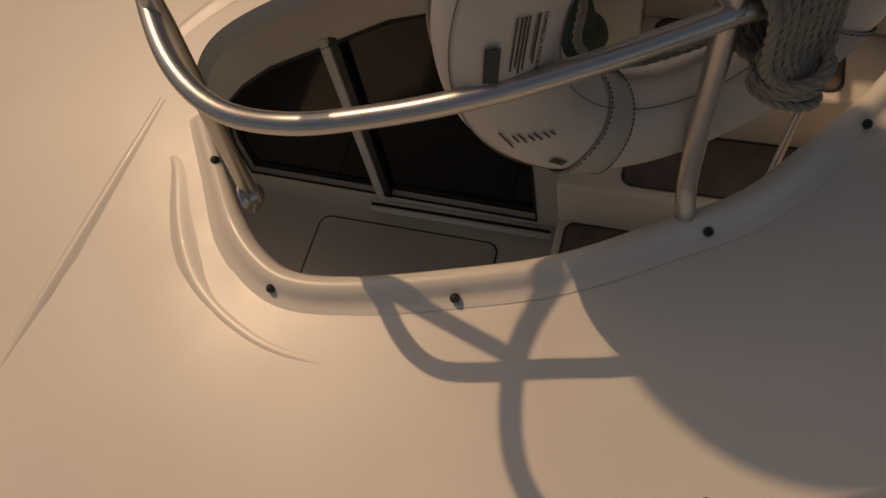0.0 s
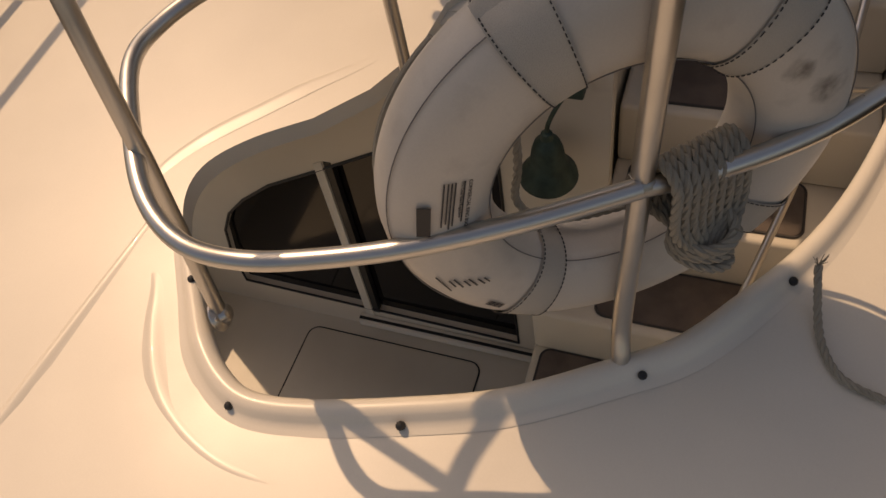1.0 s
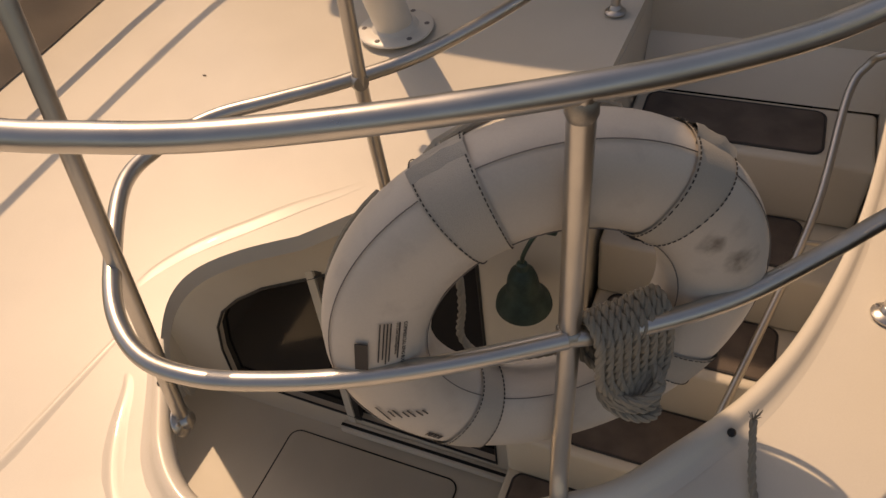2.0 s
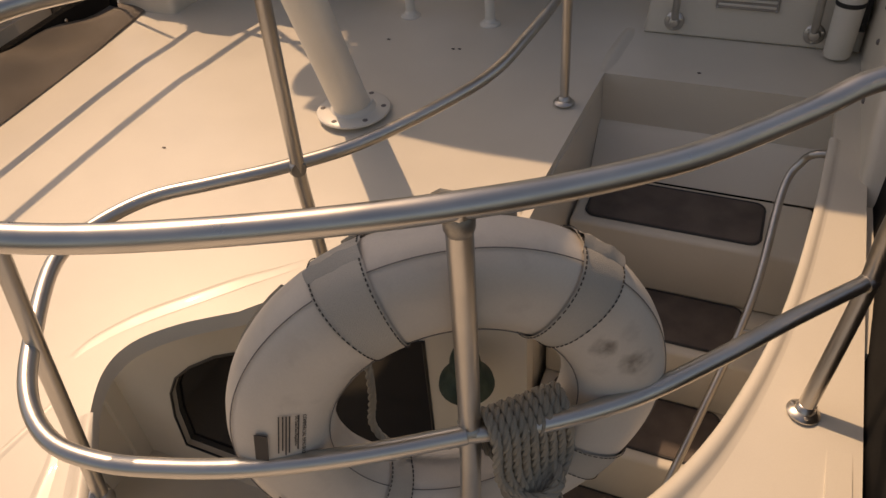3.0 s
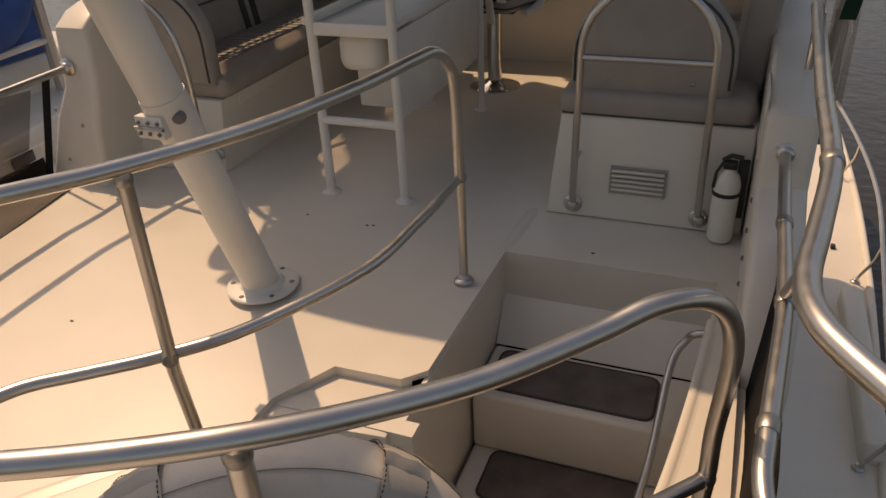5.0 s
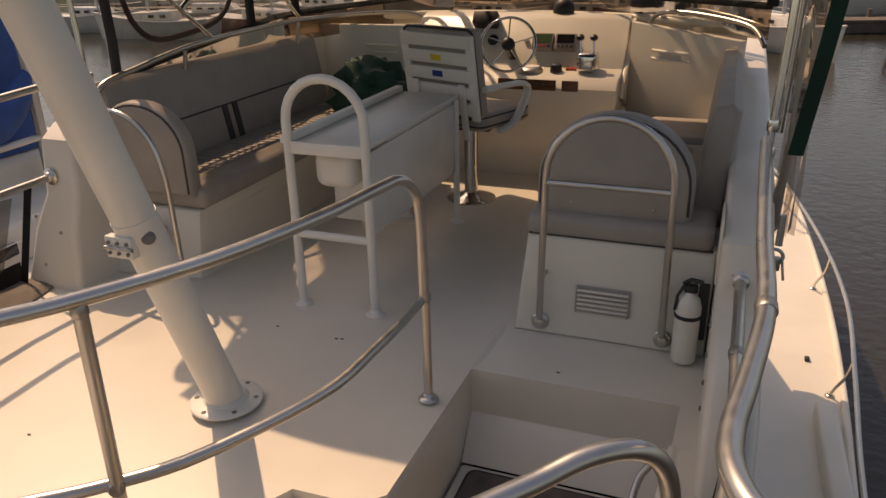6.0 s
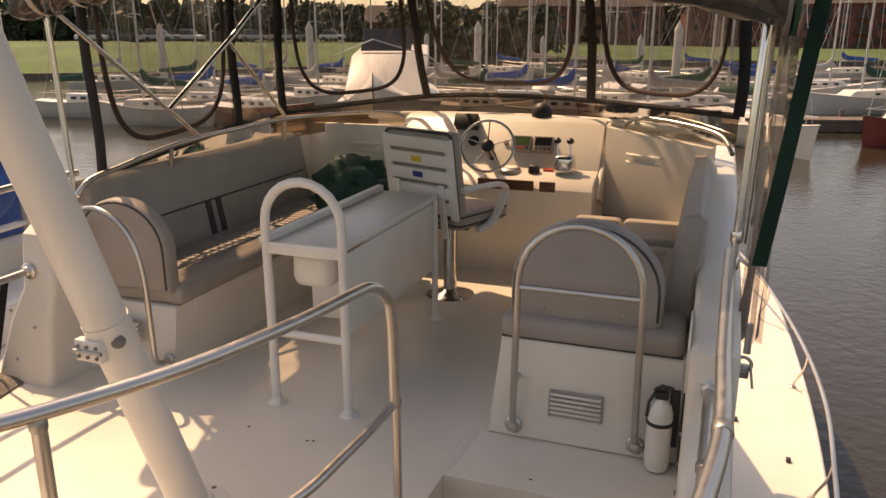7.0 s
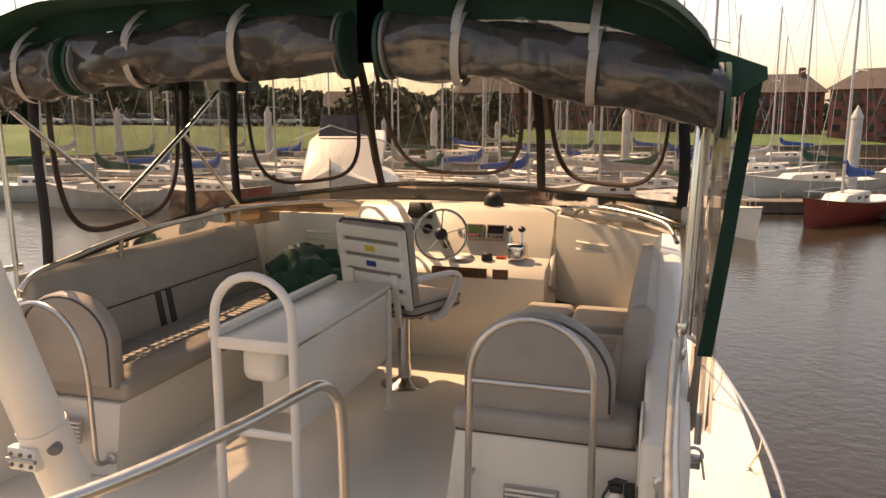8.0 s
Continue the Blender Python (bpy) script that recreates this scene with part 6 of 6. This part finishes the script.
# pilings
def piling(at, top, r=0.36):
    pl = empty("piling", "white concrete piling with conical cap in the water", "piling", "marina pilings", at=tuple(at))
    part("post", tubes([at + Vector((0, 0, -1)), Vector((at.x, at.y, top - 0.8))], r, sides=12), PILE, pl)
    part("cap", lathes([(r * 1.08, 0), (r * 1.08, 0.12), (0.03, 0.85)], 12, Matrix.Translation((at.x, at.y, top - 0.82))), PILE, pl)


for deg, d, top in ((-17.2, 76, 3.0), (-2.8, 67, 2.8), (12.3, 56, 2.7), (-12.4, 120, 1.6), (-5.4, 108, 1.7), (-39.9, 84, 2.9), (-29.6, 78, 3.0), (-24.5, 95, 2.0), (16.0, 90, 2.4), (-21, 110, 2.0)):
    piling(bearing(deg, d), top)


# boats
def loft(m, length, beam, free, sheer, n=14):
    """A hull: sections from stern to bow."""
    rows = []
    for i in range(n + 1):
        t = i / n
        w = beam / 2 * (0.72 + 0.28 * math.sin(math.pi * min(1, t * 1.25 + 0.1))) * (1 - max(0, (t - 0.45) / 0.55) ** 2.3 * 0.985)
        top = free + sheer * (t - 0.35) ** 2 * 2
        x = -length / 2 + length * t
        rake = 0.12 * length * max(0, t - 0.6)
        row = []
        for k in range(9):
            s = k / 8 * 2 - 1
            z = -0.4 + (top + 0.4) * abs(s) ** 0.75
            row.append(m @ Vector((x + rake * (abs(s) ** 0.75) - 0.0, w * math.copysign(abs(s) ** 0.45, s), z)))
        rows.append(row)
    return rows


def sailboat(at, turn, length, hull_mat, mast_h, label, cover=None):
    m = Matrix.Translation(at) @ pose(0, 0, 0, 0, 0, turn)
    beam, free = length * 0.32, 0.85 + 0.02 * length
    boat = empty("sailboat", label, "sailboat", "moored boats", at=tuple(at))
    rows = loft(m, length, beam, free, 0.5)
    part("hull", sheet(rows), hull_mat, boat)
    part("deck", sheet([[r[0] - Vector((0, 0, 0.03)), (r[0] + r[-1]) / 2 + Vector((0, 0, 0.05)), r[-1] - Vector((0, 0, 0.03))] for r in rows]), HULL_WHITE, boat)
    part("transom", prisms([rows[0][k] for k in range(9)], m.to_3x3() @ Vector((-0.03, 0, 0))), hull_mat, boat)
    part("rub_rail", tubes([r[0] + Vector((0, 0, 0.01)) for r in rows] + [r[-1] + Vector((0, 0, 0.01)) for r in rows[::-1]], 0.035, sides=6), WOOD if hull_mat is HULL_RED else HULL_WHITE, boat)
    cab = part("cabin", prisms([m @ Vector(q) for q in ((-length * 0.18, -beam * 0.27, free), (length * 0.22, -beam * 0.22, free + 0.03), (length * 0.16, -beam * 0.20, free + 0.45), (-length * 0.18, -beam * 0.25, free + 0.52))], m.to_3x3() @ Vector((0, beam * 0.5, 0)), 0.06), HULL_WHITE, boat)
    for k in range(3):
        for sy in (-1, 1):
            part("porthole", boxes((-length * 0.13 + k * length * 0.1, -0.03, free + 0.17), (-length * 0.13 + k * length * 0.1 + 0.35, 0.03, free + 0.34), 0.02, 2, m @ Matrix.Translation((0, sy * (beam * 0.262 - 0.006 * k * length / 8), 0))), DARK_WIN, cab)
    foot = m @ Vector((length * 0.06, 0, free))
    part("mast", tubes([foot, foot + Vector((0, 0, mast_h))], [0.085, 0.05], sides=8), ALU, boat)
    part("boom", tubes([foot + Vector((0, 0, 1.2)), m @ Vector((-length * 0.36, 0, free + 1.25))], 0.05, sides=8), ALU, boat)
    if cover:
        part("sail_cover", tubes(spline([foot + Vector((0, 0, 2.1)), m @ Vector((0, 0, free + 1.55)), m @ Vector((-length * 0.15, 0, free + 1.42)), m @ Vector((-length * 0.35, 0, free + 1.33))], 4), [0.10, 0.13, 0.16, 0.18, 0.2, 0.2, 0.19, 0.18, 0.17, 0.16, 0.14, 0.12, 0.1], sides=10, flat=(0.7, 1.3)), cover, boat)
    top = foot + Vector((0, 0, mast_h))
    for q in ((length * 0.5, 0, free + 0.3), (-length * 0.48, 0, free)):
        part("stay", tubes([top, m @ Vector(q)], 0.012, sides=4), DULL, boat)
    for sy in (-1, 1):
        tip = m @ Vector((length * 0.06, sy * beam * 0.28, free + mast_h * 0.55))
        part("spreader", tubes([foot + Vector((0, 0, mast_h * 0.56)), tip], 0.025, sides=6), ALU, boat)
        part("shroud", tubes([top, tip, m @ Vector((length * 0.05, sy * beam * 0.46, free))], 0.012, sides=4), DULL, boat)
    for sy in (-1, 1):
        part("pulpit", tubes([m @ Vector(q) for q in ((length * 0.36, sy * beam * 0.2, free + 0.05), (length * 0.36, sy * beam * 0.2, free + 0.65), (length * 0.53, 0, free + 0.75))], 0.018, sides=6), STEEL, boat)
        part("lifeline", tubes([m @ Vector((length * 0.36, sy * beam * 0.2, free + 0.65)), m @ Vector((0, sy * beam * 0.46, free + 0.6)), m @ Vector((-length * 0.45, sy * beam * 0.36, free + 0.6))], 0.010, sides=4), STEEL, boat)
    return boat


sailboat(bearing(12.1, 42), 232, 7.4, HULL_RED, 11.5, "red-hulled sailboat with white cabin and blue sail cover", BLUE_CLOTH)
sailboat(bearing(9.6, 56), 205, 9.0, HULL_WHITE, 13.0, "white sailboat with dark green canvas at the dock", GREEN)
sailboat(bearing(2.6, 37), 300, 8.5, HULL_WHITE, 13.5, "white sailboat moored end-on with green cover", GREEN)
sailboat(bearing(15.5, 66), 200, 9.0, HULL_WHITE, 12.0, "white sailboat with beige sail cover", WEB)
sailboat(bearing(8.0, 92), 190, 9.0, HULL_WHITE, 13.0, "white sailboat with blue canvas near shore", BLUE_CLOTH)
rnd = random.Random(21)
covers = (BLUE_CLOTH, GREEN, WEB, BLUE_CLOTH, GREY_CLOTH)
words = ("blue", "green", "cream", "blue", "grey")
for k, (deg, d) in enumerate(((-2.0, 84), (-5.5, 74), (-8.0, 92), (-10.5, 68), (-13.0, 96), (-15.5, 86), (-19.5, 72), (-22.0, 92), (-27.5, 66), (-31.5, 78), (-35.0, 70), (-38.0, 62), (-43.0, 74), (0.5, 70), (5.0, 76), (-7.0, 58), (-12.0, 56))):
    sailboat(bearing(deg, d), rnd.choice((170, 200, 340, 20, 260)), rnd.uniform(7, 9.5), HULL_WHITE, rnd.uniform(9.5, 14.5), "white moored sailboat with " + words[k % 5] + " sail cover", covers[k % 5])


near_spots = ((-41.0, 46), (-37.0, 50), (-33.5, 44), (-29.5, 52), (-20.0, 50), (-17.0, 44), (-14.0, 49), (-10.5, 43), (-7.5, 48), (-4.0, 42), (-1.0, 47), (1.2, 56), (4.2, 60), (6.8, 66), (-25.5, 58), (-45.0, 52))
for k, (deg, d) in enumerate(near_spots):
    j = (k * 2 + 1) % 5
    sailboat(bearing(deg, d), rnd.choice((165, 190, 205, 350, 15)), rnd.uniform(6.2, 8.4), HULL_RED if k in (2, 9) else HULL_WHITE, rnd.uniform(8.5, 13.0), ("red" if k in (2, 9) else "white") + " moored sailboat with " + words[j] + " sail cover", covers[j])


# motor cruiser ahead
def cruiser(at, turn):
    m = Matrix.Translation(at) @ pose(0, 0, 0, 0, 0, turn) @ Matrix.Diagonal((1, 1, 1.3, 1))
    boat = empty("motor_cruiser", "white motor cruiser with raked windscreen and broad foredeck", "motor boat", "moored boats", at=tuple(at))
    rows = loft(m, 11.0, 3.9, 2.0, 0.9)
    part("hull", sheet(rows), HULL_WHITE, boat)
    part("deck", sheet([[r[0], (r[0] * 0.75 + r[-1] * 0.25) + Vector((0, 0, 0.28)), (r[0] + r[-1]) / 2 + Vector((0, 0, 0.36)), (r[0] * 0.25 + r[-1] * 0.75) + Vector((0, 0, 0.28)), r[-1]] for r in rows]), HULL_WHITE, boat)
    part("cabin", prisms([m @ Vector(q) for q in ((-4.5, -1.5, 2.0), (1.9, -1.4, 2.2), (0.4, -1.2, 3.3), (-4.5, -1.3, 3.5))], m.to_3x3() @ Vector((0, 2.7, 0)), 0.12, 3), HULL_WHITE, boat)
    part("windscreen", prisms([m @ Vector(q) for q in ((-0.35, -0.95, 3.42), (0.25, -0.9, 3.38), (-0.25, -0.8, 3.95), (-0.4, -0.8, 3.95))], m.to_3x3() @ Vector((0, 1.75, 0)), 0.02), DARK_WIN, boat)
    part("rail", tubes([m @ Vector(q) for q in ((0.5, -1.9, 3.0), (3.0, -1.5, 3.3), (5.6, 0, 3.7), (3.0, 1.5, 3.3), (0.5, 1.9, 3.0))], 0.02, sides=6), STEEL, boat)


cruiser(bearing(-24.0, 27, WZ), -70)


# docks
def dock(a, b, w, label):
    d = (b - a).normalized()
    n = Vector((-d.y, d.x, 0)) * w / 2
    dk = empty("dock", label, "dock", "finger docks", at=tuple(a))
    part("deck", prisms([a - n, b - n, b + n, a + n], (0, 0, 0.12)), DOCK, dk, smooth=False)
    part("skirt", prisms([a - n * 0.96 - Vector((0, 0, 0.5)), b - n * 0.96 - Vector((0, 0, 0.5)), b + n * 0.96 - Vector((0, 0, 0.5)), a + n * 0.96 - Vector((0, 0, 0.5))], (0, 0, 0.49)), DOCK, dk, smooth=False)
    count = int((b - a).length / 3)
    for k in range(min(count, 14)):
        p = a.lerp(b, (k + 0.5) / count) + n * 1.06
        part("dock_post", tubes([p - Vector((0, 0, 1)), p + Vector((0, 0, 0.5))], 0.12, sides=8), DOCK, dk)


dz = Vector((0, 0, 0.55))
dock(bearing(5.5, 44) + dz, bearing(11.5, 46) + dz, 1.6, "weathered timber finger dock beside the sailboats")
dock(bearing(12.5, 46) + dz, bearing(24, 40) + dz, 1.8, "weathered timber dock near the red-hulled boat")
dock(bearing(-4, 100) + dz, bearing(20, 104) + dz, 2.0, "long weathered timber dock in front of the lawn")
dock(bearing(-45, 62) + dz, bearing(-8, 62) + dz, 2.0, "long weathered timber dock across the basin")

# neighbour on the port side
nb = sailboat(Vector((-8.6, 7.5, WZ)), 96, 11.5, HULL_WHITE, 14.0, "white neighbouring sailboat with teak rail and blue cover", BLUE_CLOTH)
dock(Vector((-4.9, -6, WZ + 0.6)), Vector((-4.9, 22, WZ + 0.6)), 2.6, "dark weathered timber dock along the port side")
plank_mesh = bpy.data.meshes.new("plank")
bm = boxes((-1.3, -0.092, 0.0), (1.3, 0.092, 0.05), 0.006, 1)
bm.to_mesh(plank_mesh)
bm.free()
plank_mesh.materials.append(PLANK)
planked = empty("dock_planking", "dark weathered timber planks on the port dock", "dock", at=(-4.9, 6.0, WZ + 0.72))
for k in range(80):
    ob = new("plank", plank_mesh)
    ob.parent = planked
    ob.location = (0.02 * math.sin(k * 2.7), -6.0 + 0.2 * k, 0.004 + 0.004 * math.sin(k * 1.9))
    ob.rotation_euler = (0, 0, 0.008 * math.sin(k * 4.1))
dn = empty("deck_box", "tall blue canvas-covered boat bundle beside the dock", "covered boat", at=(-9.0, 5.0, WZ))
part("cover", prisms([(-11.2, 4.4, -1.2), (-9.0, 4.4, -1.2), (-9.2, 4.4, 1.2), (-10.1, 4.4, 1.6), (-11.0, 4.4, 1.2)], (0, 4.2, 0), 0.12, 3), BLUE_CLOTH, dn)
part("hull", boxes((-11.3, 4.2, -3.4), (-8.9, 9.6, -1.2), 0.2, 3), HULL_WHITE, dn)
